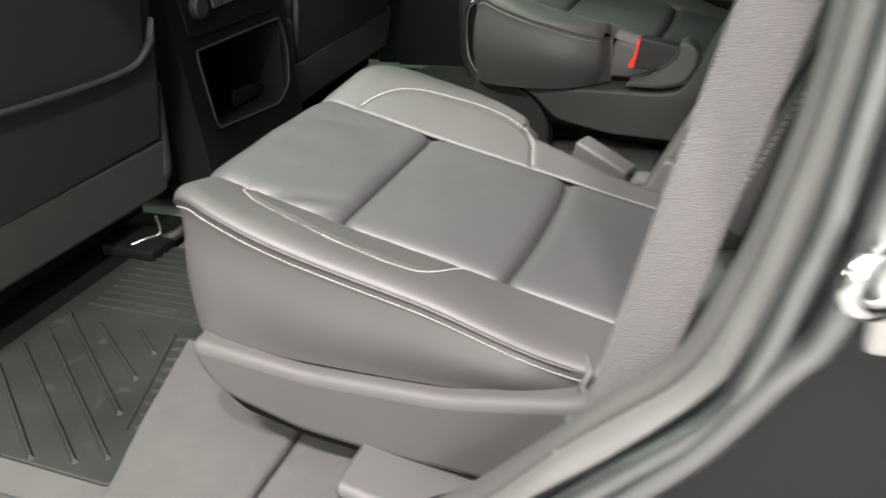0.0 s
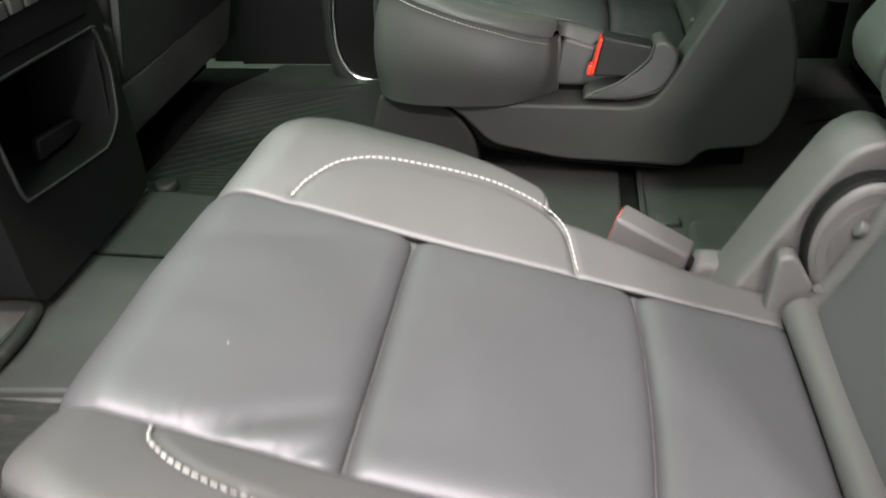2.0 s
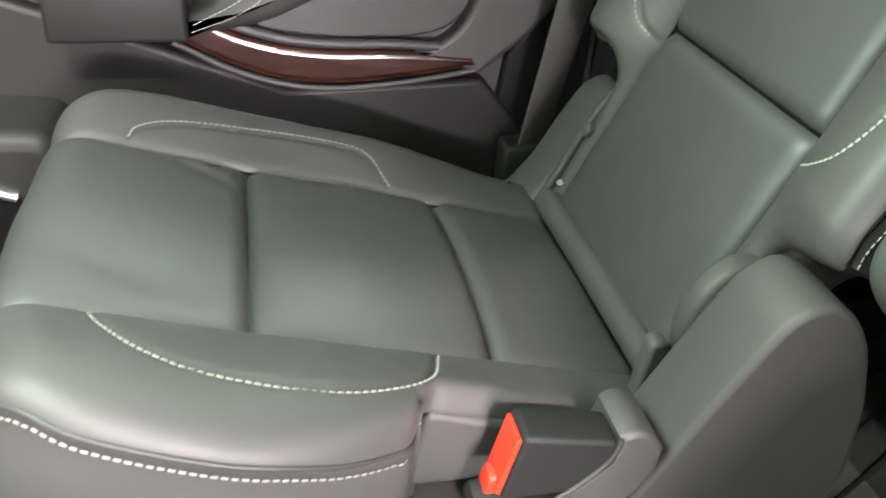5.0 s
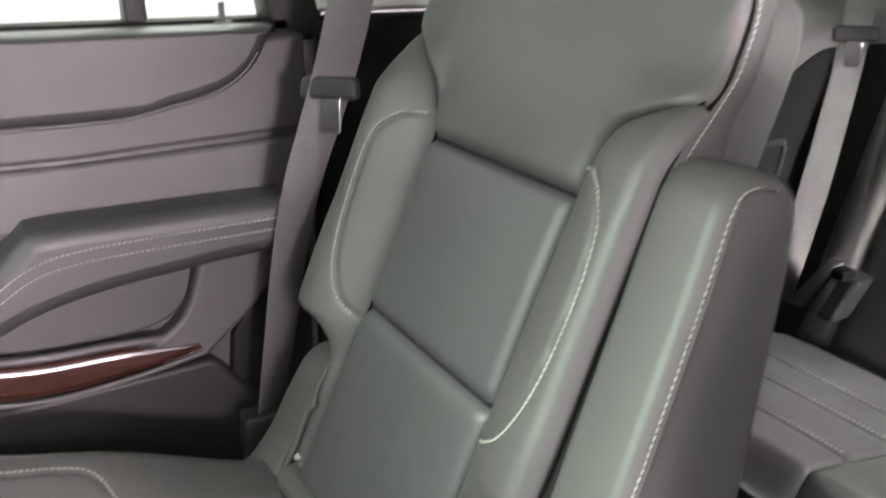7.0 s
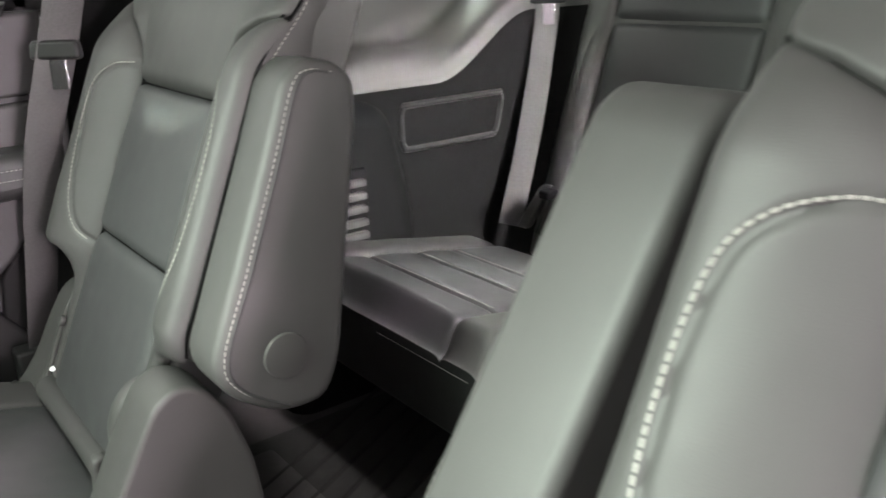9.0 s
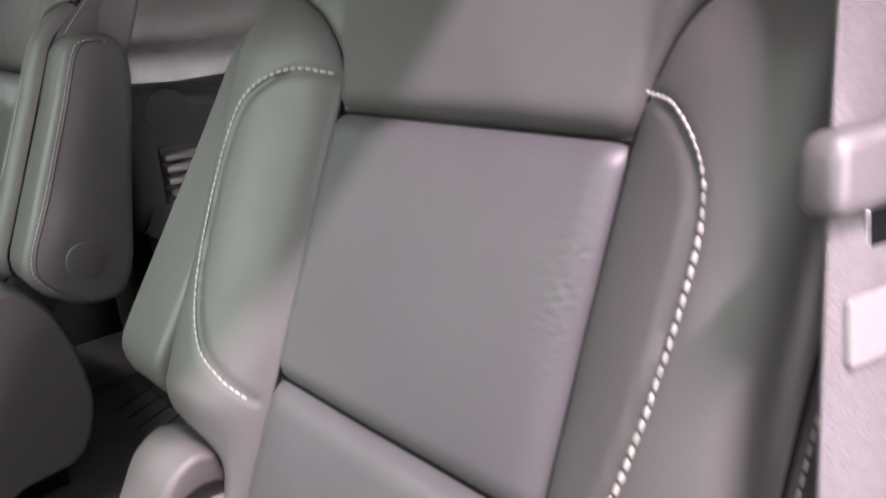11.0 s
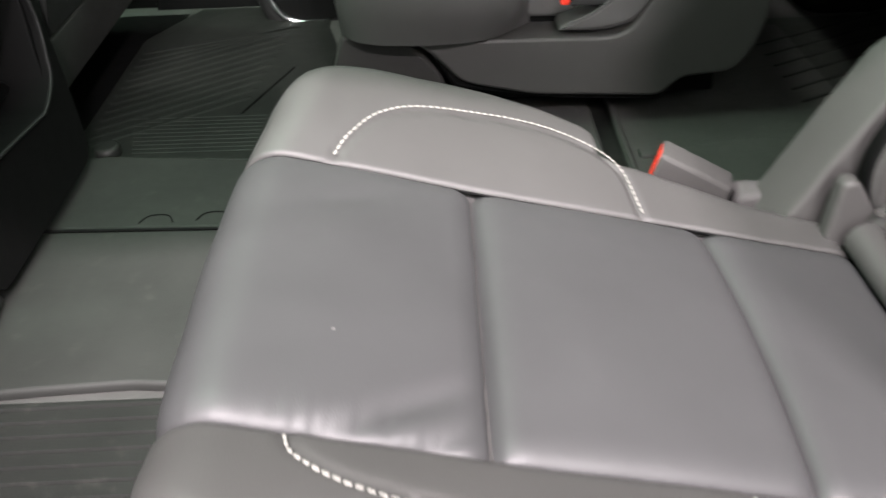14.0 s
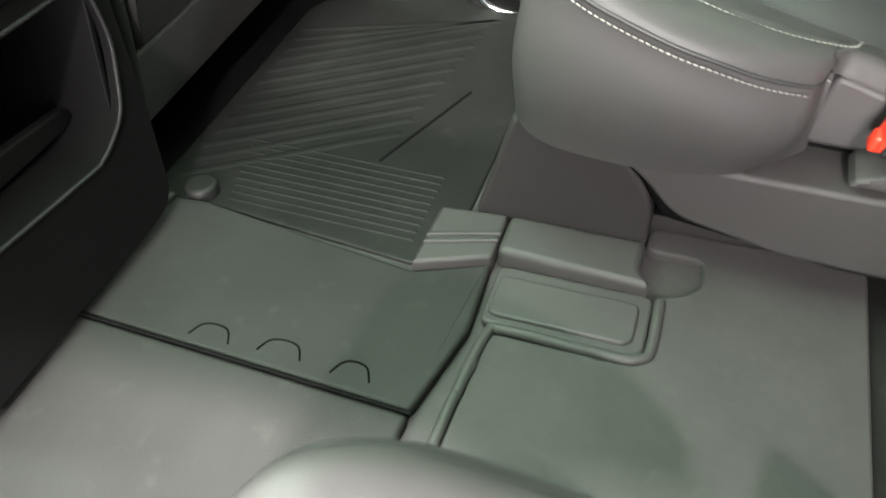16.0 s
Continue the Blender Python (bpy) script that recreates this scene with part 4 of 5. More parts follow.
def footwell_mat(sg, label):
    mat = thing("rubber_floor_mat", label, "floor mat", group="second-row rubber mats", loc=(-0.4, sg * 0.3, 0))
    y = lambda w: sg * w
    tray = [(-0.60, 0.20), (-0.60, 0.66), (-0.52, 0.82), (-0.24, 0.82), (-0.24, 0.70), (-0.215, 0.60), (-0.215, 0.27), (-0.245, 0.262), (-0.245, 0.175), (-0.50, 0.198)] if sg > 0 else \
           [(-0.60, 0.30), (-0.60, 0.70), (-0.585, 0.82), (-0.235, 0.82), (-0.27, 0.73), (-0.30, 0.64), (-0.33, 0.55), (-0.24, 0.50), (-0.24, 0.30)]
    slab("tray", rounded(tray, 0.01, 3), lambda u, v, h: (u, y(v), -0.018 + h), 0.010, RUBBER, mat, r=0.003)
    if sg > 0:
        plate = [(-0.572, 0.0035), (-0.185, -0.010), (-0.162, 0.10), (-0.166, 0.195), (-0.243, 0.160), (-0.40, 0.180), (-0.52, 0.196), (-0.575, 0.19)]
    else:
        plate = [(-0.572, 0.0005), (-0.185, 0.014), (-0.20, 0.30), (-0.36, 0.285), (-0.46, 0.29), (-0.53, 0.296), (-0.58, 0.22)]
    slab("flat_plate", rounded(plate, 0.006, 3), lambda u, v, h: (u, y(v), -0.018 + h), 0.018, PLATE, mat, r=0.005)
    z = -0.008
    if sg > 0:
        for k in range(10):
            v = 0.215 + 0.0125 * k
            x1 = -0.262 if v < 0.335 else -0.35 + 0.36 * (v - 0.335)
            rib("rib", (-0.50 - 0.003 * k, v), (x1, v - 0.004), 0.0050, 0.0007, z, mat)
        for k in range(13):
            v = 0.235 + 0.030 * k
            x1 = -0.345 + 0.004 * k
            rib("rib", (-0.585, v), (x1, min(v + 0.66 * (x1 + 0.585), 0.70)), 0.013, 0.0010, z, mat)
        tube("rib_line", [(-0.352, 0.330, z), (-0.318, 0.42, z), (-0.286, 0.505, z)], 0.0022, BLACK, mat, n=6, steps=10)
        slab("bracket_cap", rounded([(-0.246, 0.160), (-0.165, 0.192), (-0.166, 0.262), (-0.243, 0.255)], 0.005), ZF(-0.01), 0.022, SHELL, mat, "grey plastic bracket cap", r=0.005)
        for v in (0.205, 0.216):
            tube("cap_ridge", [(-0.243, v - 0.012, 0.0125), (-0.166, v + 0.012, 0.0125)], 0.0028, SHELL, mat, n=6, steps=4)
        for x0, x1, v in ((-0.431, -0.386, 0.010), (-0.355, -0.308, 0.012), (-0.274, -0.233, 0.008)):
            tube("lift_mark", [(x0, v, 0.0005), (x0 + 0.008, v + 0.015, 0.0005), ((x0 + x1) / 2, v + 0.019, 0.0005), (x1 - 0.008, v + 0.015, 0.0005), (x1, v, 0.0005)], 0.0011, BLACK, mat, n=5, steps=16)
        tube("edge_lip", [(-0.562, 0.01, 0.003), (-0.568, 0.10, 0.003), (-0.560, 0.19, 0.003)], 0.007, RUBBER, mat, n=8, steps=12)
        disc("mat_hook", (-0.535, 0.215, -0.012), (0, 0, 1), 0.020, 0.02, RUBBER, mat)
        tube("seam_gap", [(-0.568, 0.0018, -0.0015), (-0.37, -0.005, -0.0015), (-0.183, -0.0118, -0.0015)], 0.0026, BLACK, mat, n=6, steps=10)
    else:
        lines = [((-0.583, 0.705), (-0.41, 0.825)), ((-0.572, 0.673), (-0.362, 0.815)), ((-0.577, 0.622), (-0.303, 0.803)), ((-0.571, 0.579), (-0.268, 0.785)), ((-0.57, 0.534), (-0.313, 0.712)), ((-0.499, 0.545), (-0.343, 0.645)), ((-0.421, 0.544), (-0.358, 0.588))]
        for a, b in lines:
            rib("rib", (a[0], y(a[1])), (b[0], y(b[1])), 0.008, 0.005, z, mat)
        for k in range(9):
            t = k / 8
            c = np.array([-0.350 + 0.072 * t, 0.548 + 0.18 * t])
            rib("tick", (c[0], y(c[1])), (c[0] + 0.050, y(c[1] - 0.018)), 0.004, 0.004, z, mat)
        tube("rib_line", [(-0.362, y(0.535), z), (-0.325, y(0.63), z), (-0.285, y(0.735), z)], 0.003, RUBBER, mat, n=6, steps=10)
        for k in range(11):
            v = 0.312 + 0.019 * k
            rib("rib", (-0.56, y(v)), (-0.345 if v > 0.49 else -0.255, y(v - 0.004)), 0.005, 0.004, z, mat)
        tube("edge_lip", [(-0.575, y(0.30), 0.0), (-0.545, y(0.29), 0.012), (-0.54, y(0.22), 0.014), (-0.555, y(0.15), 0.008)], 0.010, RUBBER, mat, n=8, steps=16)
    return mat


footwell_mat(1, "dark rubber floor mat with slanted ribs, passenger side")
footwell_mat(-1, "worn dark rubber floor mat with chevron ribs, driver side")

# ---- far door with its window ----
door = structure("door_1", "closed rear passenger door with grey padded panel and wood inlay", "car door")
FAR = lambda y0: (lambda u, v, h: (u, y0 - h, v))
slab("door_body", [(-0.62, -0.10), (0.455, -0.10), (0.455, 0.672), (-0.62, 0.672)], FAR(0.95), 0.085, TRIM, door, r=0.004)
slab("upper_strip", rounded([(-0.60, 0.545), (-0.60, 0.62), (0.452, 0.672), (0.455, 0.556), (0.16, 0.543)], 0.006), FAR(0.87), 0.016, TRIM, door, "smooth grey plastic strip", r=0.006)
pad = spline([(-0.60, 0.585), (0.17, 0.585), (0.28, 0.596), (0.345, 0.612), (0.382, 0.636), (0.402, 0.668), (0.41, 0.686)], 60)
slab("upper_pad", np.vstack([pad, [(-0.60, 0.686)]]), FAR(0.90), 0.062, PADDING, door, "padded sill", r=0.016)
ps = spline([(-0.40, 0.594), (0.17, 0.594), (0.275, 0.605), (0.337, 0.620), (0.372, 0.642), (0.391, 0.668)], 140)
stitches("stitching", [Vector((u, 0.8425, v)) for u, v in ps], [Vector((0, -1, 0))] * 140, THREAD, door, "pale stitching thread")
tube("sill_piping", [(u, 0.843, v - 0.008) for u, v in ps[::6]], 0.003, PIPING, door, n=6, steps=60)
slab("middle_pad", rounded([(-0.60, 0.46), (0.446, 0.46), (0.446, 0.547), (0.16, 0.537), (-0.60, 0.537)], 0.006), FAR(0.88), 0.024, TRIM, door, r=0.008)
arm = spline([(0.398, 0.484), (0.25, 0.484), (0.115, 0.482), (0.092, 0.470), (0.055, 0.432), (0.0, 0.392), (-0.05, 0.362), (-0.10, 0.345), (-0.10, 0.33), (-0.04, 0.338), (0.03, 0.352), (0.10, 0.382), (0.17, 0.398), (0.25, 0.407), (0.33, 0.414), (0.398, 0.418)], 70)
armp = slab("door_armrest", arm, FAR(0.87), 0.085, PADDING, door, "padded leather armrest", r=0.020)
for off in (0.0, 0.014):
    ln = spline([(0.396, 0.462 - off), (0.25, 0.460 - off), (0.15, 0.456 - off), (0.10, 0.444 - off), (0.05, 0.412 - off), (0.0, 0.378 - off), (-0.05, 0.352 - off * 0.5)], 120)
    stitches("stitching", [Vector((u, 0.7845, v)) for u, v in ln], [Vector((0, -1, 0))] * 120, THREAD, armp, "pale stitching thread")
pocket = spline([(-0.02, 0.315), (0.016, 0.330), (0.047, 0.350), (0.10, 0.370), (0.16, 0.386), (0.22, 0.396), (0.278, 0.402), (0.285, 0.37), (0.262, 0.330), (0.209, 0.312), (0.10, 0.305), (0.04, 0.306)], 60)
slab("map_pocket", pocket, FAR(0.872), 0.012, PADDING, door, "padded pull pocket", r=0.004)
grip = np.vstack([spline([(0.205, 0.300), (0.235, 0.308), (0.262, 0.328), (0.278, 0.360), (0.296, 0.420)], 14), [(0.40, 0.424)], spline([(0.388, 0.36), (0.352, 0.318), (0.318, 0.290), (0.292, 0.268)], 8)])
slab("grip_frame", grip, FAR(0.87), 0.032, TRIM, door, r=0.008)
wood_top = spline([(-0.30, 0.43), (-0.16, 0.395), (-0.07, 0.357), (0.01, 0.320), (0.09, 0.305), (0.20, 0.302), (0.284, 0.294)], 40)
wood_bot = spline([(0.290, 0.280), (0.22, 0.268), (0.12, 0.259), (0.05, 0.265), (-0.02, 0.288), (-0.09, 0.325), (-0.18, 0.362), (-0.30, 0.40)], 40)
slab("wood_inlay", np.vstack([wood_top, wood_bot]), FAR(0.87), 0.034, WOOD, door, "glossy dark wood inlay", r=0.010)
tube("inlay_edge", [(u, 0.841, v + 0.007) for u, v in wood_top[::4]], 0.006, TRIM, door, n=8, steps=50)
tube("inlay_edge", [(u, 0.841, v - 0.005) for u, v in wood_bot[::4]], 0.004, TRIM, door, n=8, steps=50)
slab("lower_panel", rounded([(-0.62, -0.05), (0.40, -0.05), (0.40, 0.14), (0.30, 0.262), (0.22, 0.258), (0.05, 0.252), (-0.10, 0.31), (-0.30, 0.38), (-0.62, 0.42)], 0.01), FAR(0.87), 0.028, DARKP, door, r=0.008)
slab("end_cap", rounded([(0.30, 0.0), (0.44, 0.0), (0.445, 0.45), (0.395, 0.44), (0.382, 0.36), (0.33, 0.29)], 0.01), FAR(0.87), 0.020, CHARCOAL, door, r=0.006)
# black plate over the lower panel's front end, giving it its shade by colour
slab("lower_panel_shade", rounded([(-0.62, -0.05), (-0.395, -0.05), (-0.395, 0.30), (-0.62, 0.40)], 0.01), FAR(0.846), 0.012, BLACK, door, r=0.004)
switch = block("switch_pod", (-0.20, 0.775, 0.335), (-0.055, 0.87, 0.40), DARKP, door, "black window switch pod")
# speaker pod low on the door
pod = slab("speaker_pod", rounded([(-0.385, 0.22), (-0.315, 0.255), (-0.20, 0.25), (-0.20, -0.045), (-0.335, -0.045), (-0.375, -0.01), (-0.392, 0.05), (-0.392, 0.14)], 0.03, 5), FAR(0.87), 0.135, DARKP, door, "dark speaker pod", r=0.02)
ring = spline([(-0.25, 0.178), (-0.31, 0.196), (-0.352, 0.180), (-0.362, 0.11), (-0.358, 0.05), (-0.335, 0.005), (-0.30, -0.012), (-0.25, -0.014)], 60)
tube("chrome_ring", [(u, 0.733, v) for u, v in ring], 0.007, CHROME, pod, "bright chrome ring", n=10, steps=60)
slab("speaker_grille", np.vstack([ring, [(-0.21, 0.0), (-0.21, 0.17)]]), FAR(0.74), 0.006, BLACK, pod, r=0.003)
# window
slab("window_sill", [(-0.62, 0.672), (0.45, 0.672), (0.45, 0.692), (-0.62, 0.690)], FAR(0.945), 0.05, BLACK, door, "black rubber window sill", r=0.006)
slab("window_divider", [(0.249, 0.685), (0.276, 0.685), (0.262, 1.12), (0.236, 1.12)], FAR(0.935), 0.03, DARKP, door, r=0.006)
slab("window_frame", rounded([(0.425, 0.66), (0.50, 0.66), (0.42, 1.12), (0.355, 1.12)], 0.004), FAR(0.945), 0.05, DARKP, door, r=0.01)
slab("window_frame", [(-0.66, 0.68), (-0.60, 0.68), (-0.56, 1.12), (-0.64, 1.12)], FAR(0.945), 0.05, DARKP, door, r=0.01)
slab("pane", [(-0.60, 0.685), (0.250, 0.685), (0.238, 1.12), (-0.56, 1.12)], FAR(0.925), 0.004, GLASS, door, r=0.0005)
slab("pane", [(0.274, 0.685), (0.43, 0.685), (0.36, 1.12), (0.262, 1.12)], FAR(0.925), 0.004, GLASS, door, r=0.0005)
tube("lock_knob", [(0.362, 0.898, 0.685), (0.362, 0.898, 0.712)], 0.0042, TRIM, door, "small lock knob", n=10, steps=4)
disc("lock_knob_collar", (0.362, 0.898, 0.683), (0, 0, 1), 0.012, 0.006, TRIM, door)

# ---- pillars and quarter trim on the far side ----
wall_far = structure("wall_east", "dark plastic quarter trim behind the passenger door", "wall")
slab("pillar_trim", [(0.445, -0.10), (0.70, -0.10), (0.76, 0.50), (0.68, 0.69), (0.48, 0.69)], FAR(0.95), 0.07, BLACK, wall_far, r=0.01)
slab("upper_pillar_trim", [(0.482, 0.694), (0.98, 0.694), (0.95, 1.12), (0.41, 1.12)], FAR(0.95), 0.06, PALE, wall_far, "pale upper pillar trim", r=0.02)


def quarter_profile(x):
    """Cross-section of the quarter trim: lower wall, rolled ledge, hollow above it, window sill."""
    k = smooth01((x - 1.08) / 0.24)
    ledge = 0.548 + 0.118 * k
    wall = spline([(0.765, -0.10), (0.752, 0.20), (0.748, 0.47), (0.742, ledge - 0.040)], 24)
    roll = spline([(0.742, ledge - 0.040), (0.746, ledge - 0.012), (0.762, ledge + 0.008), (0.80, ledge + 0.020), (0.842 + 0.01 * k, ledge + 0.030),
                   (0.858, min(ledge + 0.055, 0.693)), (0.862, max(0.672, ledge + 0.03)), (0.868, 0.692), (0.93, 0.697)], 40)
    return wall, roll


qx = np.r_[np.linspace(0.70, 1.0, 8)[:-1], np.linspace(1.0, 1.40, 34)[:-1], np.linspace(1.40, 2.30, 8)]
profiles = [quarter_profile(x) for x in qx]


def loft(name, part, mat, label):
    rows = [[(x, p[0], p[1]) for p in q[part]] for x, q in zip(qx, profiles)]
    return mesh_object(name, [p for r in rows for p in r], grid_faces(len(rows), len(rows[0])), mat, wall_far, label, crease=60)


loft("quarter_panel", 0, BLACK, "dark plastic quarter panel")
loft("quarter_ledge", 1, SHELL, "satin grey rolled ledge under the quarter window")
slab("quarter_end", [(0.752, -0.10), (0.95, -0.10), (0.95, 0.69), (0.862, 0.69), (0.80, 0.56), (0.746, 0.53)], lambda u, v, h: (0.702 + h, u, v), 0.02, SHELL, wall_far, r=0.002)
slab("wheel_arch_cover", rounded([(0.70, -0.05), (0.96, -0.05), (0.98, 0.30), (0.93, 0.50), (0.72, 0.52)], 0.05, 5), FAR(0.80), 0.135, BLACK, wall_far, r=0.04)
vent = block("air_vent", (0.768, 0.660, 0.272), (0.866, 0.668, 0.402), BLACK, wall_far, "black air vent with grey slats", r=0.006)
for k in range(5):
    block("slat", (0.772, 0.646, 0.283 + 0.0225 * k), (0.858, 0.661, 0.296 + 0.0225 * k), SHELL, vent, r=0.004)
disc("cup_recess", (0.80, 0.6665, 0.46), (0, -1, 0), 0.045, 0.005, BLACK, wall_far)
cub = rounded([(1.00, 0.395), (1.225, 0.395), (1.245, 0.475), (1.00, 0.475)], 0.02)
slab("cubby", cub, FAR(0.760), 0.014, BLACK, wall_far, r=0.002)
tube("cubby_rim", [(u, 0.747, v) for u, v in np.vstack([cub, cub[:1]])], 0.006, DARKP, wall_far, n=8, steps=80)
slab("quarter_frame_front", [(0.96, 0.69), (1.06, 0.69), (1.03, 1.12), (0.93, 1.12)], FAR(0.94), 0.07, PALE, wall_far, r=0.02)
slab("quarter_frame_rear", [(1.365, 0.69), (1.46, 0.69), (1.42, 1.12), (1.35, 1.12)], FAR(0.94), 0.07, PALE, wall_far, r=0.02)
slab("rear_pillar", [(1.44, 0.69), (2.30, 0.69), (2.30, 1.12), (1.40, 1.12)], FAR(0.94), 0.05, PALE, wall_far, r=0.01)
slab("quarter_pane", [(1.02, 0.69), (1.38, 0.69), (1.37, 1.12), (1.0, 1.12)], FAR(0.90), 0.004, GLASS, wall_far, r=0.0005)
tube("window_rubber", [(1.065, 0.868, 0.90), (1.062, 0.868, 0.735), (1.075, 0.868, 0.707), (1.11, 0.868, 0.699), (1.31, 0.868, 0.699), (1.345, 0.868, 0.709), (1.358, 0.868, 0.745), (1.360, 0.868, 0.90)], 0.007, BLACK, wall_far, n=8, steps=60)
slab("front_door_panel", [(-1.70, -0.10), (-0.62, -0.10), (-0.62, 0.68), (-1.70, 0.68)], FAR(0.95), 0.08, BLACK, wall_far, r=0.01)
slab("front_wall_upper", [(-1.48, 0.68), (-0.62, 0.68), (-0.60, 1.12), (-0.86, 1.12)], FAR(0.935), 0.02, DARKP, wall_far, r=0.0005)
slab("front_pillar_foot", rounded([(-0.70, -0.10), (-0.56, -0.10), (-0.54, 0.10), (-0.56, 0.68), (-0.70, 0.68)], 0.02), FAR(0.90), 0.05, BLACK, wall_far, r=0.015)

# ---- near side: body round the open door ----
wall_near = structure("wall_west", "black painted body side round the open rear door", "wall")
NEAR = lambda y0: (lambda u, v, h: (u, y0 - h, v))
slab("quarter_lining", [(0.50, -0.10), (2.30, -0.10), (2.30, 0.70), (0.66, 0.70), (0.64, 1.12), (0.46, 1.12), (0.51, 0.62), (0.50, 0.45)], NEAR(-0.80), 0.12, BLACK, wall_near, r=0.01)
slab("front_side", [(-1.70, -0.10), (-0.68, -0.10), (-0.68, 0.66), (-1.70, 0.66)], NEAR(-0.85), 0.10, DARKP, wall_near, r=0.01)
slab("front_wall_upper", [(-1.40, 0.66), (-0.75, 0.66), (-0.75, 1.14), (-0.86, 1.14)], NEAR(-0.865), 0.02, DARKP, wall_near, r=0.0005)
slab("front_pillar", [(-0.75, 0.66), (-0.66, 0.66), (-0.66, 1.12), (-0.75, 1.12)], NEAR(-0.86), 0.08, DARKP, wall_near, r=0.01)
slab("quarter_pane", [(0.66, 0.70), (2.30, 0.70), (2.30, 1.14), (0.64, 1.14)], NEAR(-0.875), 0.004, GLASS, wall_near, r=0.0005)
jamb = spline([(0.0, -0.01), (0.13, 0.06), (0.21, 0.14), (0.29, 0.228), (0.366, 0.303), (0.422, 0.368), (0.440, 0.412), (0.452, 0.455), (0.463, 0.52), (0.474, 0.70), (0.455, 1.12)], 40)
slab("painted_jamb", np.vstack([jamb, [(0.62, 1.12), (0.62, 0.70), (1.0, 0.66), (1.0, -0.35), (0.0, -0.35), (0.0, -0.08)]]), NEAR(-0.930), 0.015, PAINT, wall_near, "glossy black painted jamb", r=0.008)
slab("painted_fender", np.vstack([spline([(0.56, -0.35), (0.57, 0.05), (0.60, 0.28), (0.63, 0.45), (0.63, 0.75), (0.58, 1.12)], 30), [(0.62, 1.12), (0.62, 0.70), (1.0, 0.66), (1.0, -0.35)]]), NEAR(-0.94), 0.05, PAINT, wall_near, "glossy black rear fender", r=0.03)
lining_in = spline([(-0.02, -0.82, 0.012), (0.11, -0.82, 0.052), (0.20, -0.825, 0.118), (0.262, -0.825, 0.178), (0.338, -0.828, 0.262), (0.386, -0.83, 0.312), (0.413, -0.832, 0.374), (0.434, -0.835, 0.442), (0.453, -0.84, 0.545), (0.462, -0.84, 0.70), (0.44, -0.84, 1.10)], 100)
lining_out = spline([(0.0, -0.90, 0.0), (0.15, -0.90, 0.045), (0.25, -0.897, 0.13), (0.317, -0.893, 0.215), (0.364, -0.89, 0.255), (0.424, -0.888, 0.316), (0.443, -0.886, 0.365), (0.459, -0.884, 0.43), (0.476, -0.882, 0.52), (0.488, -0.88, 0.70), (0.465, -0.88, 1.10)], 100)


def strip(name, a, b, t0, t1, bulge, mat, parent, label=""):
    """A rolled strip between two edge curves."""
    verts, n = [], 12
    for p, q in zip(a, b):
        for k in range(n):
            u = k / (n - 1)
            t = t0 + (t1 - t0) * u
            c = p + (q - p) * t
            verts.append((c[0] - 0.4 * bulge * math.sin(math.pi * u), c[1] - bulge * math.sin(math.pi * u) ** 0.8, c[2] + 0.5 * bulge * math.sin(math.pi * u)))
    return mesh_object(name, verts, grid_faces(len(a), n), mat, parent, label, crease=50)


strip("pillar_lining", lining_in, lining_out, 0.0, 0.36, 0.006, SHELL, wall_near, "grey pillar lining")
strip("door_seal", lining_in, lining_out, 0.36, 1.0, 0.014, SEAL, wall_near, "grey rubber door seal")
strip("lining_flange", lining_in + np.array([0.03, 0.06, -0.02]), lining_in, 0.0, 1.0, 0.0, BLACK, wall_near)
tube("seal_bead", [(x + 0.004, y - 0.006, z - 0.004) for x, y, z in lining_out[::6]], 0.007, SEAL, wall_near, n=10, steps=90)
tube("weld_flange", [(0.02, -0.947, -0.02), (0.14, -0.947, 0.055), (0.22, -0.947, 0.137), (0.30, -0.947, 0.226), (0.374, -0.947, 0.304), (0.4275, -0.947, 0.363), (0.4445, -0.947, 0.407), (0.457, -0.947, 0.455), (0.4685, -0.947, 0.515), (0.480, -0.947, 0.70), (0.462, -0.947, 1.10)], 0.0080, PAINTEDGE, wall_near, "black painted flange", n=12, steps=120)
tube("jamb_ridge", [(0.10, -0.948, -0.02), (0.22, -0.948, 0.10), (0.30, -0.948, 0.195), (0.372, -0.948, 0.283), (0.4185, -0.948, 0.340), (0.453, -0.948, 0.397), (0.471, -0.948, 0.426), (0.4845, -0.948, 0.486), (0.497, -0.948, 0.60), (0.503, -0.948, 0.75)], 0.0100, PAINTEDGE, wall_near, "black painted ridge of the jamb", n=12, steps=120)
open_door = structure("door_2", "opened rear door standing out beside the seat", "car door")
slab("door_shell", rounded([(0.0, -0.15), (1.02, -0.15), (1.05, 0.35), (1.02, 0.67), (0.0, 0.67)], 0.03), lambda u, v, h: (-0.70 - 0.34 * u + 0.94 * h, -0.96 - 0.94 * u - 0.34 * h, v), 0.09, DARKP, open_door, r=0.02, back=True)
slab("door_frame", rounded([(0.0, 0.66), (0.05, 0.66), (0.05, 1.08), (0.90, 1.06), (1.0, 0.66), (1.03, 0.66), (0.93, 1.11), (0.0, 1.12)], 0.004), lambda u, v, h: (-0.68 - 0.34 * u + 0.94 * h, -0.96 - 0.94 * u - 0.34 * h, v), 0.04, DARKP, open_door, r=0.01, back=True)
striker = thing("door_striker", "chrome wire door striker on the black jamb", "striker", loc=(0.50, -0.925, 0.46))
block("striker_plate", (0.485, -0.958, 0.42), (0.535, -0.944, 0.50), STEEL, striker)
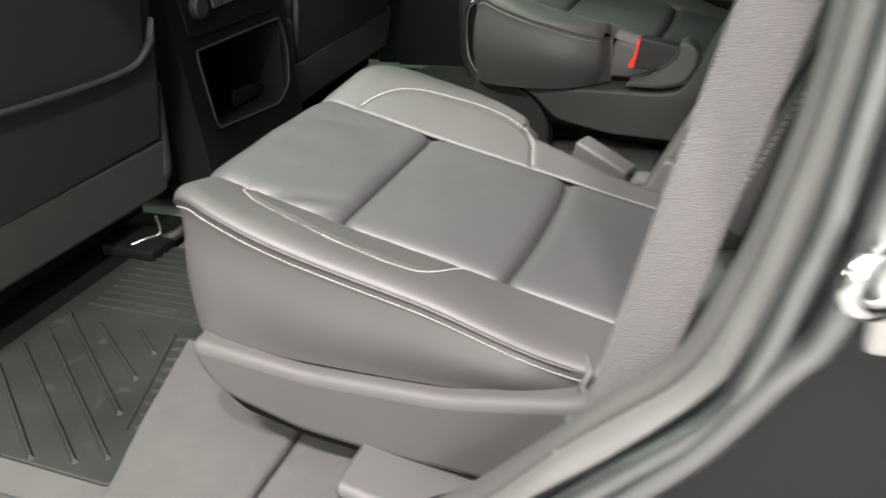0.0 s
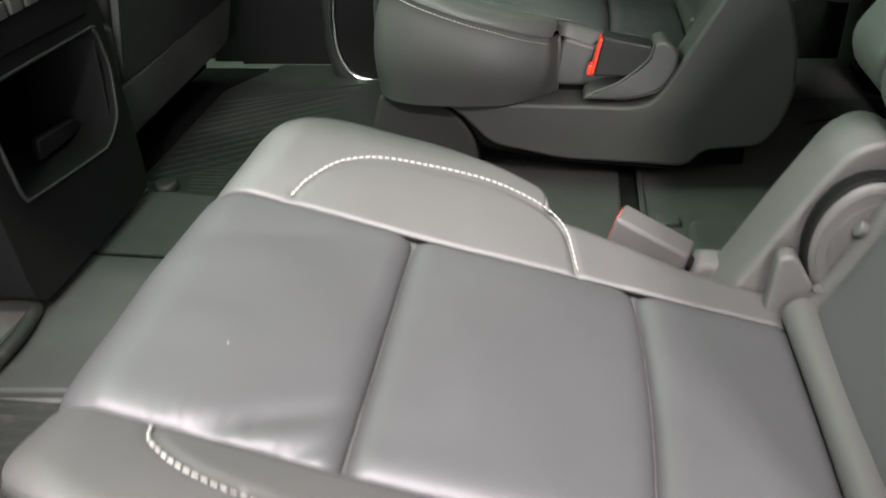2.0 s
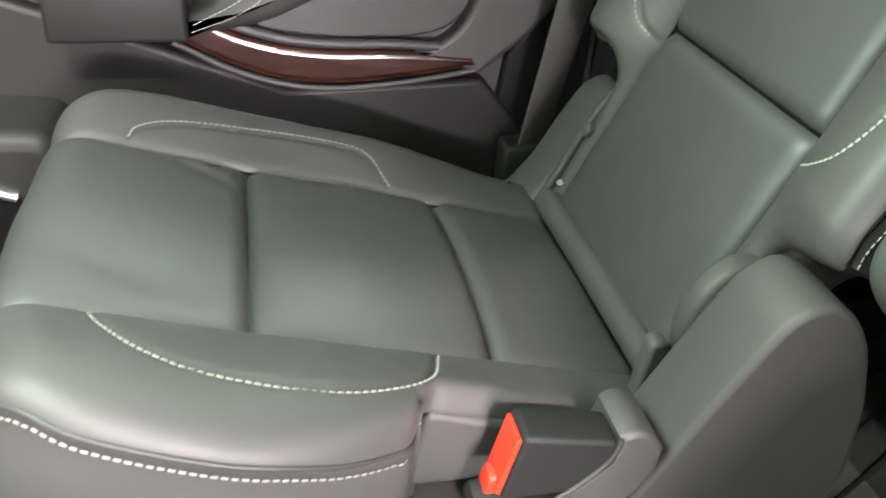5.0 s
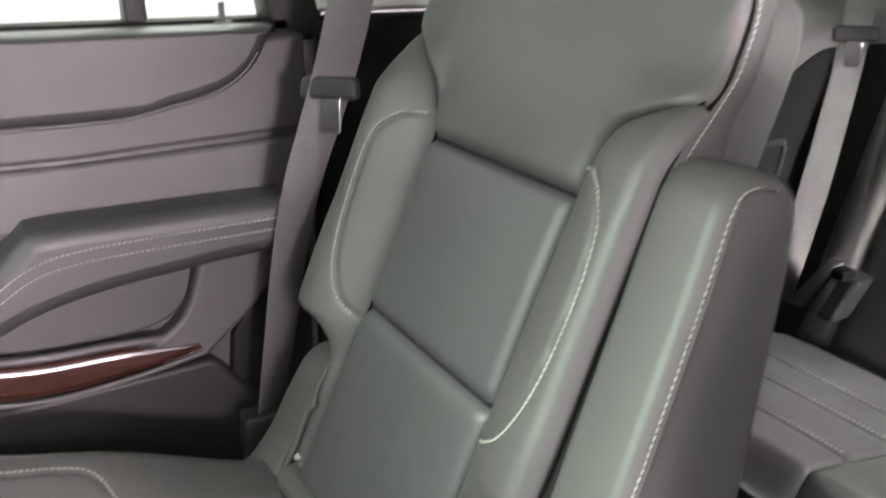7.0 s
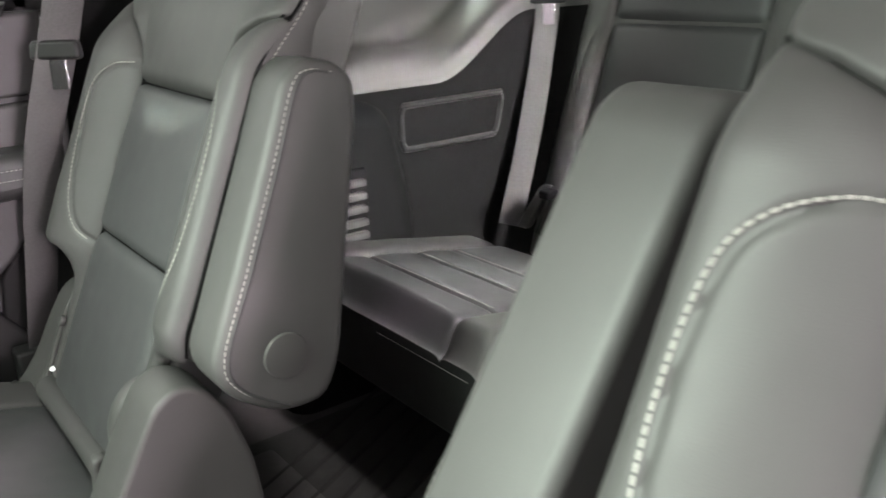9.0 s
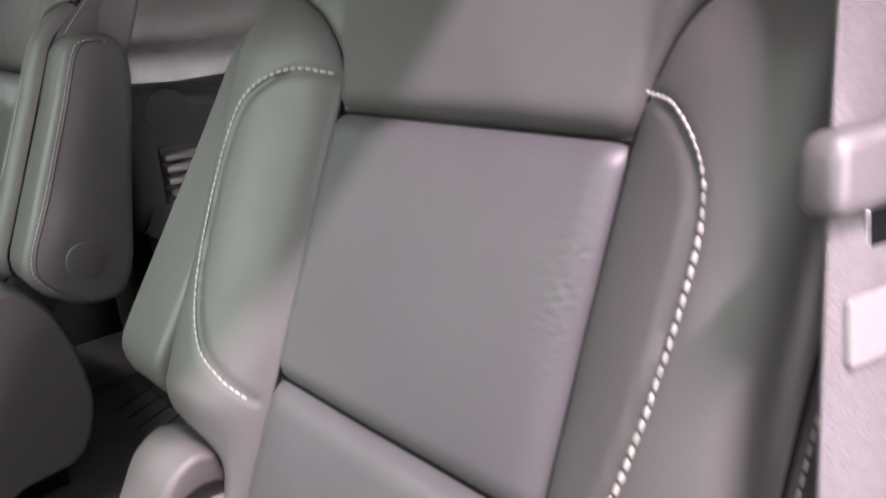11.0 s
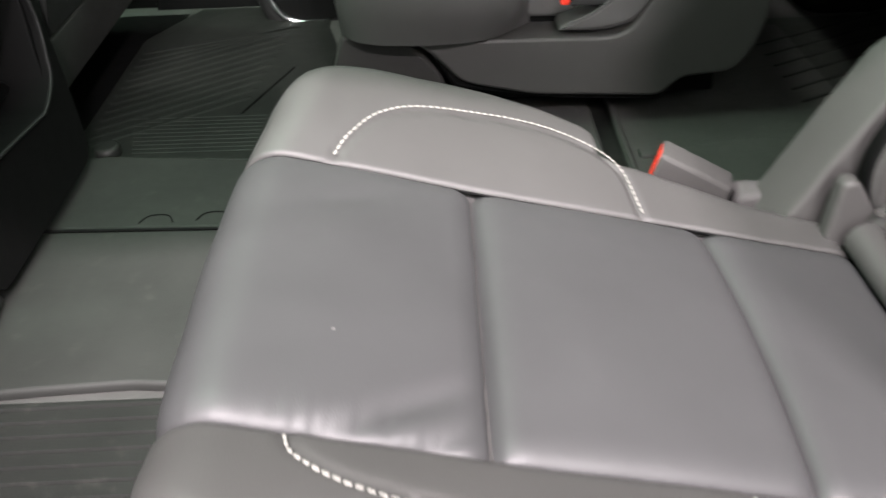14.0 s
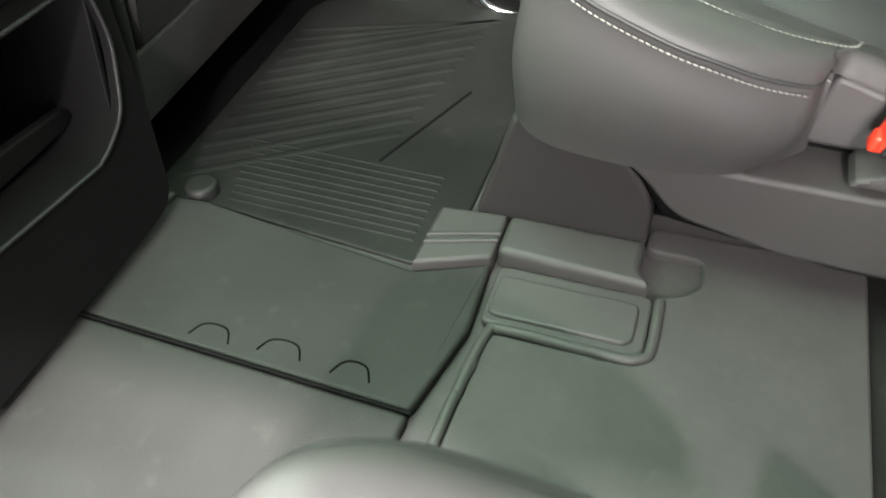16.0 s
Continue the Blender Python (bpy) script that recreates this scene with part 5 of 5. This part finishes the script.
tube("striker_loop", [(0.500, -0.950, 0.482), (0.488, -0.962, 0.480), (0.478, -0.972, 0.476), (0.474, -0.974, 0.464), (0.480, -0.970, 0.454), (0.492, -0.960, 0.450), (0.502, -0.950, 0.449)], 0.0055, CHROME, striker, n=10, steps=40)
sill = structure("door_sill", "grey plastic door sill with a carpeted step", "door sill")
slab("sill_plate", rounded([(-0.66, -0.93), (0.25, -0.93), (0.25, -0.865), (-0.66, -0.865)], 0.02), ZF(-0.04), 0.04, SHELL, sill, r=0.018)
slab("sill_step", rounded([(-0.326, -0.55), (-0.296, -0.64), (-0.266, -0.73), (-0.231, -0.82), (-0.222, -0.86), (-0.055, -0.86), (-0.068, -0.55)], 0.006), ZF(-0.03), 0.034, CARPET, sill, r=0.008)
slab("sill_step", rounded([(-0.060, -0.60), (-0.049, -0.86), (0.10, -0.86), (0.10, -0.60)], 0.008), ZF(-0.03), 0.034, CARPET, sill, r=0.008)
slab("scuff_plate", rounded([(0.055, 0.052), (0.062, 0.062), (0.26, 0.018), (0.32, 0.0), (0.32, -0.03), (0.09, -0.03), (0.07, 0.012)], 0.006), lambda u, v, h: (u, -0.70 - h, v), 0.10, SHELL, sill, r=0.012)

# ---- seat belts ----
def tongue(parent, c, ax, n, mat=DARKP):
    c, ax, n = Vector(c), Vector(ax).normalized(), Vector(n).normalized()
    up = ax.cross(n)
    if up.z < 0:
        up = -up
    pl = lambda d: (lambda u, v, h: c + ax * u + up * v + n * (h + d))
    body = slab("tongue", rounded([(-0.036, -0.010), (0.036, -0.010), (0.033, 0.016), (-0.033, 0.016)], 0.008), pl(-0.006), 0.016, mat, parent, "moulded belt tongue", r=0.005, back=True)
    slab("tongue_blade", rounded([(-0.012, -0.050), (0.012, -0.050), (0.012, -0.008), (-0.012, -0.008)], 0.004), pl(0.0), 0.003, CHROME, body, "steel blade", r=0.001, back=True)


belt = thing("seat_belt", "grey webbing belt hanging beside the passenger-side seat", "seat belt", group="seat belts", loc=(0.42, 0.76, 0.5))
ribbon("webbing", [(0.550, 0.79, 1.10), (0.508, 0.762, 0.85), (0.452, 0.740, 0.66), (0.405, 0.775, 0.48), (0.372, 0.79, 0.28), (0.352, 0.80, 0.13), (0.345, 0.80, 0.02)], [(0.78, -0.62, 0), (0.78, -0.62, 0), (0.80, -0.60, 0), (0.85, 0.45, 0), (0.80, 0.58, 0), (0.80, 0.58, 0)], 0.050, 0.0022, WEBBING, belt)
tongue(belt, (0.440, 0.740, 0.620), (0.75, -0.66, 0), (-0.66, -0.75, 0.05))
block("anchor_sleeve", (0.318, 0.775, 0.10), (0.385, 0.815, 0.195), DARKP, belt, "black anchor sleeve")
belt2 = thing("seat_belt", "pale grey webbing belt beside the open door", "seat belt", group="seat belts", loc=(0.40, -0.78, 0.5))
ribbon("webbing", [(0.605, -0.690, 1.10), (0.524, -0.716, 0.80), (0.467, -0.742, 0.65), (0.430, -0.761, 0.55), (0.402, -0.778, 0.45), (0.375, -0.796, 0.35), (0.349, -0.812, 0.25), (0.338, -0.820, 0.205)],
       [(0.97, -0.22, 0.0), (0.97, -0.22, 0.0)], 0.049, 0.0024, WEBBING, belt2)
belt_line = spline([(0.605, -0.690, 1.10), (0.524, -0.716, 0.80), (0.467, -0.742, 0.65), (0.430, -0.761, 0.55), (0.402, -0.778, 0.45), (0.375, -0.796, 0.35), (0.349, -0.812, 0.25), (0.338, -0.820, 0.205)], 120)
for k in (-0.0225, 0.0225):  # ribbed selvedges
    for face in (-1, 1):
        edge = [Vector(p) + Vector((0.975, -0.22, 0.0)) * k + Vector((0.21, 0.96, 0.15)) * 0.0007 * face for p in belt_line]
        stitches("selvedge", edge, [Vector((0.21, 0.96, 0.15)) * face] * 120, WEBBING, belt2, pitch=0.0032, length=0.0022, r=0.0005, flat=3.6)
tongue(belt2, (0.445, -0.753, 0.600), (0.97, -0.22, 0), (-0.22, -0.97, 0.1), GREYTONGUE)
slab("label_patch", rounded([(-0.016, 0.0), (0.016, 0.0), (0.016, 0.020), (-0.016, 0.020)], 0.002), lambda u, v, h: (0.427 + 0.97 * u + 0.28 * v, -0.7632 - 0.22 * u + 0.17 * v - h, 0.545 + v), 0.0022, SEAL, belt2, "pale sewn label", r=0.0005)
block("anchor_slot", (0.305, -0.862, 0.20), (0.372, -0.805, 0.222), STEEL, belt2, "steel anchor slot", r=0.004)
belt3 = thing("seat_belt", "grey webbing belt beside the third-row seat", "seat belt", group="seat belts", loc=(1.34, 0.72, 0.6))
ribbon("webbing", [(1.42, 0.76, 1.08), (1.375, 0.74, 0.82), (1.345, 0.725, 0.62), (1.28, 0.705, 0.40), (1.21, 0.69, 0.22)], [(0.7, -0.7, 0)] * 3, 0.046, 0.0022, WEBBING, belt3)
tongue(belt3, (1.346, 0.722, 0.645), (0.7, -0.7, 0), (-0.7, -0.7, 0.05))
buckles = thing("belt_buckle", "black third-row belt buckle lying on the cushion", "belt buckle", loc=(1.2, 0.63, 0.3))
slab("buckle_body", rounded([(0.0, 0.0), (0.034, 0.0), (0.036, 0.075), (0.004, 0.078)], 0.008), lambda u, v, h: (1.19 + 0.25 * v + h, 0.605 - u - 0.25 * v, 0.225 + v), 0.045, DARKP, buckles, r=0.008, back=True)
slab("buckle_stalk", rounded([(0.0, 0.0), (0.030, 0.0), (0.026, 0.085), (0.002, 0.085)], 0.006), lambda u, v, h: (1.20 + 0.35 * v + h, 0.665 - u - 0.45 * v, 0.225 + v), 0.020, SHELL, buckles, "grey plastic buckle stalk", r=0.006, back=True)
slab("release_lip", rounded([(0.006, 0.0), (0.03, 0.0), (0.03, 0.016), (0.006, 0.016)], 0.003), lambda u, v, h: (1.185 + h, 0.59 - u, 0.300 + v), 0.030, BLACK, buckles, r=0.003, back=True)
# ---- third row ----
def third_row_seat(y0, y1, label):
    seat = thing("third_row_seat", label, "car seat", group="third-row seats", loc=(1.0, (y0 + y1) / 2, 0))
    fall = lambda u: 0.300 - 0.175 * (u - 0.72) - 0.05 * smooth01((0.745 - u) / 0.035)
    top = lambda u, v, h: (u, v, fall(u) + h)
    wave = leather_waves(10, 0.001, y0)
    cuts = [0.708, 0.803, 0.893, 0.968, 1.09]
    for i in range(4):
        cushion_panel("cushion_panel", top, [(cuts[i], y0 + 0.075), (cuts[i + 1], y0 + 0.075)], [(cuts[i], y1 - 0.085), (cuts[i + 1], y1 - 0.085)], INSERT, seat, nu=24, nv=24, r=0.014, depth=0.008, crown=0.003, rounds=(0.8, 0.8, i > 0, 1.0 if i < 3 else 4.0), extra=wave)
    for a, b in ((y0, y0 + 0.075), (y1 - 0.085, y1)):
        cushion_panel("cushion_bolster", top, [(0.708, a), (1.09, a)], [(0.708, b), (1.09, b)], LEATHER, seat, nu=18, nv=50, r=0.02, depth=0.014, crown=0.006, rounds=(1, 0.6, 0, 3), extra=wave)
    for u in cuts[1:4]:
        stitches("stitching", [Vector((u + 0.005, v, fall(u) - 0.0005)) for v in np.linspace(y0 + 0.085, y1 - 0.095, 60)], [Vector((0, 0, 1))] * 60, THREAD, seat, "pale stitching thread")
    slab("cushion_base", rounded([(0.722, 0.13), (1.10, 0.10), (1.10, 0.20), (1.03, 0.225), (0.712, 0.252)], 0.012), lambda u, v, h: (u, y0 + 0.004 + h, v), y1 - y0 - 0.008, BACKVINYL, seat, r=0.012, back=True)
    stitches("stitching", [Vector((0.7095, v, 0.236)) for v in np.linspace(y0 + 0.02, y0 + 0.02 + 0.2, 40)], [Vector((-1, 0, 0))] * 40, THREAD, seat, "pale stitching thread")
    bk = lambda w, b, h: (1.318 + 0.33 * b - 0.945 * h, w, 0.37 + 0.945 * b + 0.33 * h)
    zb = lambda z: (z - 0.37) / 0.945
    w0, w1 = y0 + 0.02, y1 + 0.02
    a, b = w0 + 0.075, w1 - 0.075
    for lo, hi in ((0.15, 0.404), (0.404, 0.604), (0.604, 0.80)):
        cushion_panel("back_panel", bk, [(a, zb(lo)), (a, zb(hi))], [(b, zb(lo)), (b, zb(hi))], INSERT, seat, nu=30, nv=20, r=0.018, depth=0.012, crown=0.005, extra=wave)
    for l, r_, e, k in ((w0, a, a, -1), (b, w1, b, 1)):
        arc = [(e, zb(0.375)), (e + k * 0.022, zb(0.405)), (e + k * 0.040, zb(0.47)), (e + k * 0.036, zb(0.56)), (e + k * 0.012, zb(0.605)), (e, zb(0.612))]
        bo = cushion_panel("back_bolster", bk, [(l, zb(0.15)), (l, zb(0.80))], [(r_, zb(0.15)), (r_, zb(0.80))], LEATHER, seat, nu=24, nv=70, r=0.02, depth=0.016, crown=0.012, grooves=((arc, 0.004, 0.005),), extra=wave)
    slab("back_shell", rounded([(w0 + 0.004, zb(0.14)), (w1 - 0.004, zb(0.14)), (w1 - 0.004, zb(0.80)), (w0 + 0.004, zb(0.80))], 0.02), lambda u, v, h: bk(u, v, h - 0.10), 0.092, LEATHER, seat, r=0.012, back=True)
    m = (w0 + w1) / 2 if y1 - y0 < 0.6 else w1 - 0.24
    slab("headrest", rounded([(m - 0.13, zb(0.655)), (m + 0.13, zb(0.655)), (m + 0.135, zb(0.80)), (m + 0.11, zb(0.84)), (m - 0.11, zb(0.84)), (m - 0.135, zb(0.80))], 0.03, 5), lambda u, v, h: bk(u, v, h + 0.002), 0.07, LEATHER, seat, "folded leather headrest", r=0.03, crown=0.004)
    return seat


third_row_seat(0.19, 0.66, "dark grey leather third-row seat by the passenger-side wall")
third_row_seat(-0.66, 0.18, "dark grey leather third-row bench seat")
rear_mat = thing("rubber_floor_mat", "dark rubber floor mat with slanted ribs before the third row", "floor mat", loc=(0.8, 0.3, 0))
block("tray", (0.53, -0.45, -0.02), (1.25, 0.64, -0.004), PLATE, rear_mat)
for k in range(14):
    rib("rib", (0.55, 0.20 + 0.045 * k - 0.28), (0.88, 0.36 + 0.045 * k - 0.28), 0.008, 0.004, -0.004, rear_mat)

# ---- front seats seen from behind ----
def front_seat(sg, label):
    seat = thing("front_seat", label, "car seat", group="front seats", loc=(-0.7, sg * 0.46, 0))
    y = lambda w: sg * w
    lean = lambda v: 0.20 * max(v - 0.17, 0)
    face = lambda x0: (lambda u, v, h: (x0 + lean(v) + h, y(u), v))
    slab("back_body", rounded([(0.205, 0.13), (0.74, 0.13), (0.745, 0.60), (0.70, 0.88), (0.25, 0.88), (0.20, 0.60)], 0.03), face(-0.72), 0.125, BACKVINYL, seat, r=0.03)
    slab("back_panel", rounded([(0.245, 0.165), (0.70, 0.165), (0.71, 0.60), (0.68, 0.84), (0.29, 0.84), (0.24, 0.60)], 0.03), face(-0.60), 0.014, BACKVINYL, seat, r=0.010)
    pk = np.vstack([[(0.235, 0.170), (0.705, 0.170)], spline([(0.71, 0.352), (0.66, 0.345), (0.50, 0.328), (0.35, 0.318), (0.28, 0.322), (0.245, 0.345), (0.232, 0.385)], 30)])
    slab("map_pocket", pk, face(-0.588), 0.012, BACKVINYL, seat, "leather map pocket", r=0.008)
    tube("pocket_hem", [(-0.573 + lean(v), y(u), v) for u, v in pk[2::3]], 0.006, BACKVINYL, seat, n=8, steps=40)
    slab("lower_flap", rounded([(0.215, 0.062), (0.24, 0.058), (0.735, 0.072), (0.735, 0.185), (0.215, 0.168)], 0.02), lambda u, v, h: (-0.625 + 0.25 * (v - 0.06) + h, y(u), v), 0.020, GREYCLOTH, seat, "grey cloth flap", r=0.008)
    slab("side_wing", rounded([(-0.66, 0.07), (-0.61, 0.065), (-0.585, 0.10), (-0.572, 0.20), (-0.565, 0.27), (-0.62, 0.29)], 0.012), lambda u, v, h: (u, y(0.232 - h), v), 0.022, BACKVINYL, seat, r=0.010, back=True)
    block("seat_base", (-1.15, min(y(0.24), y(0.72)), 0.02), (-0.655, max(y(0.24), y(0.72)), 0.13), BLACK, seat)
    return seat


front_seat(-1, "dark leather front seat back with map pocket, driver side")
front_seat(1, "dark leather front seat back with map pocket, passenger side")

# ---- centre console ----
console = thing("center_console", "black plastic centre console with open rear storage bin", "console", loc=(-0.6, 0.03, 0))
CF = lambda x0: (lambda u, v, h: (x0 - 0.10 * v + h, u, v))
outer = rounded([(-0.165, 0.02), (0.165, 0.02), (0.185, 0.14), (0.20, 0.30), (0.19, 0.52), (-0.15, 0.52), (-0.155, 0.30), (-0.16, 0.14)], 0.03, 5)
slab("console_body", outer, CF(-0.95), 0.27, BLACK, console, r=0.02)
hole = rounded([(-0.11, 0.145), (0.10, 0.125), (0.148, 0.150), (0.176, 0.22), (0.172, 0.285), (-0.11, 0.292)], 0.02, 4)


def resample(poly, n):
    p = np.vstack([poly, poly[:1]])
    s = np.r_[0, np.cumsum(np.linalg.norm(np.diff(p, axis=0), axis=1))]
    return np.array([np.interp(np.linspace(0, s[-1], n, endpoint=False), s, p[:, k]) for k in range(2)]).T


def framed_face(name, out, hole, place, front, deep, mat, parent):
    """A plate with an opening that goes in."""
    c = np.array(hole).mean(0)
    ring = lambda poly: poly[np.argsort(np.arctan2(*(poly - c).T[::-1]))]
    o, h = ring(resample(np.array(out), 96)), ring(resample(np.array(hole), 96))
    verts = [place(u, v, 0) for u, v in o] + [place(u, v, front) for u, v in o] + [place(u, v, front) for u, v in h] + [place(u, v, front - deep) for u, v in h]
    return mesh_object(name, verts, grid_faces(4, 96, wrap=True) + [tuple(3 * 96 + k for k in range(96))], mat, parent, crease=30)


framed_face("rear_face", outer, hole, CF(-0.68), 0.145, 0.14, BLACK, console)
tube("bin_rim", [(-0.534 - 0.10 * v, u, v) for u, v in np.vstack([hole, hole[:1]])], 0.0026, DARKP, console, n=6, steps=140)
slab("bin_side", rounded([(-0.64, 0.15), (-0.56, 0.15), (-0.57, 0.27), (-0.65, 0.27)], 0.006), lambda u, v, h: (u, 0.168 - 0.25 * (0.22 - v) - h, v), 0.006, BLACK, console, "black bin side", r=0.002)
slab("bin_divider", rounded([(0.02, 0.138), (0.145, 0.138), (0.13, 0.158), (0.03, 0.168)], 0.006), CF(-0.60), 0.01, BLACK, console, r=0.003)
slab("control_panel", rounded([(-0.12, 0.315), (0.165, 0.305), (0.172, 0.40), (-0.12, 0.40)], 0.012), CF(-0.537), 0.006, BLACK, console, "black rear control panel", r=0.003)
for yk in (-0.08, 0.125):
    disc("knob", (-0.535 - 0.036, yk, 0.362), (1, 0, 0.1), 0.020, 0.020, DARKP, console, "round control knob", n=20)
for k in range(4):
    block("button", (-0.570, -0.035 + 0.035 * k, 0.352), (-0.562, -0.008 + 0.035 * k, 0.372), SHELL, console, r=0.002)
bracket = thing("seat_bracket", "steel seat bracket on the dark footwell floor", "bracket", loc=(-0.58, -0.31, 0))
block("foot", (-0.66, -0.36, -0.01), (-0.545, -0.27, 0.012), BLACK, bracket)
tube("wire_loop", [(-0.60, -0.345, 0.012), (-0.585, -0.33, 0.016), (-0.572, -0.30, 0.016), (-0.572, -0.30, 0.05)], 0.003, STEEL, bracket, n=8, steps=20)
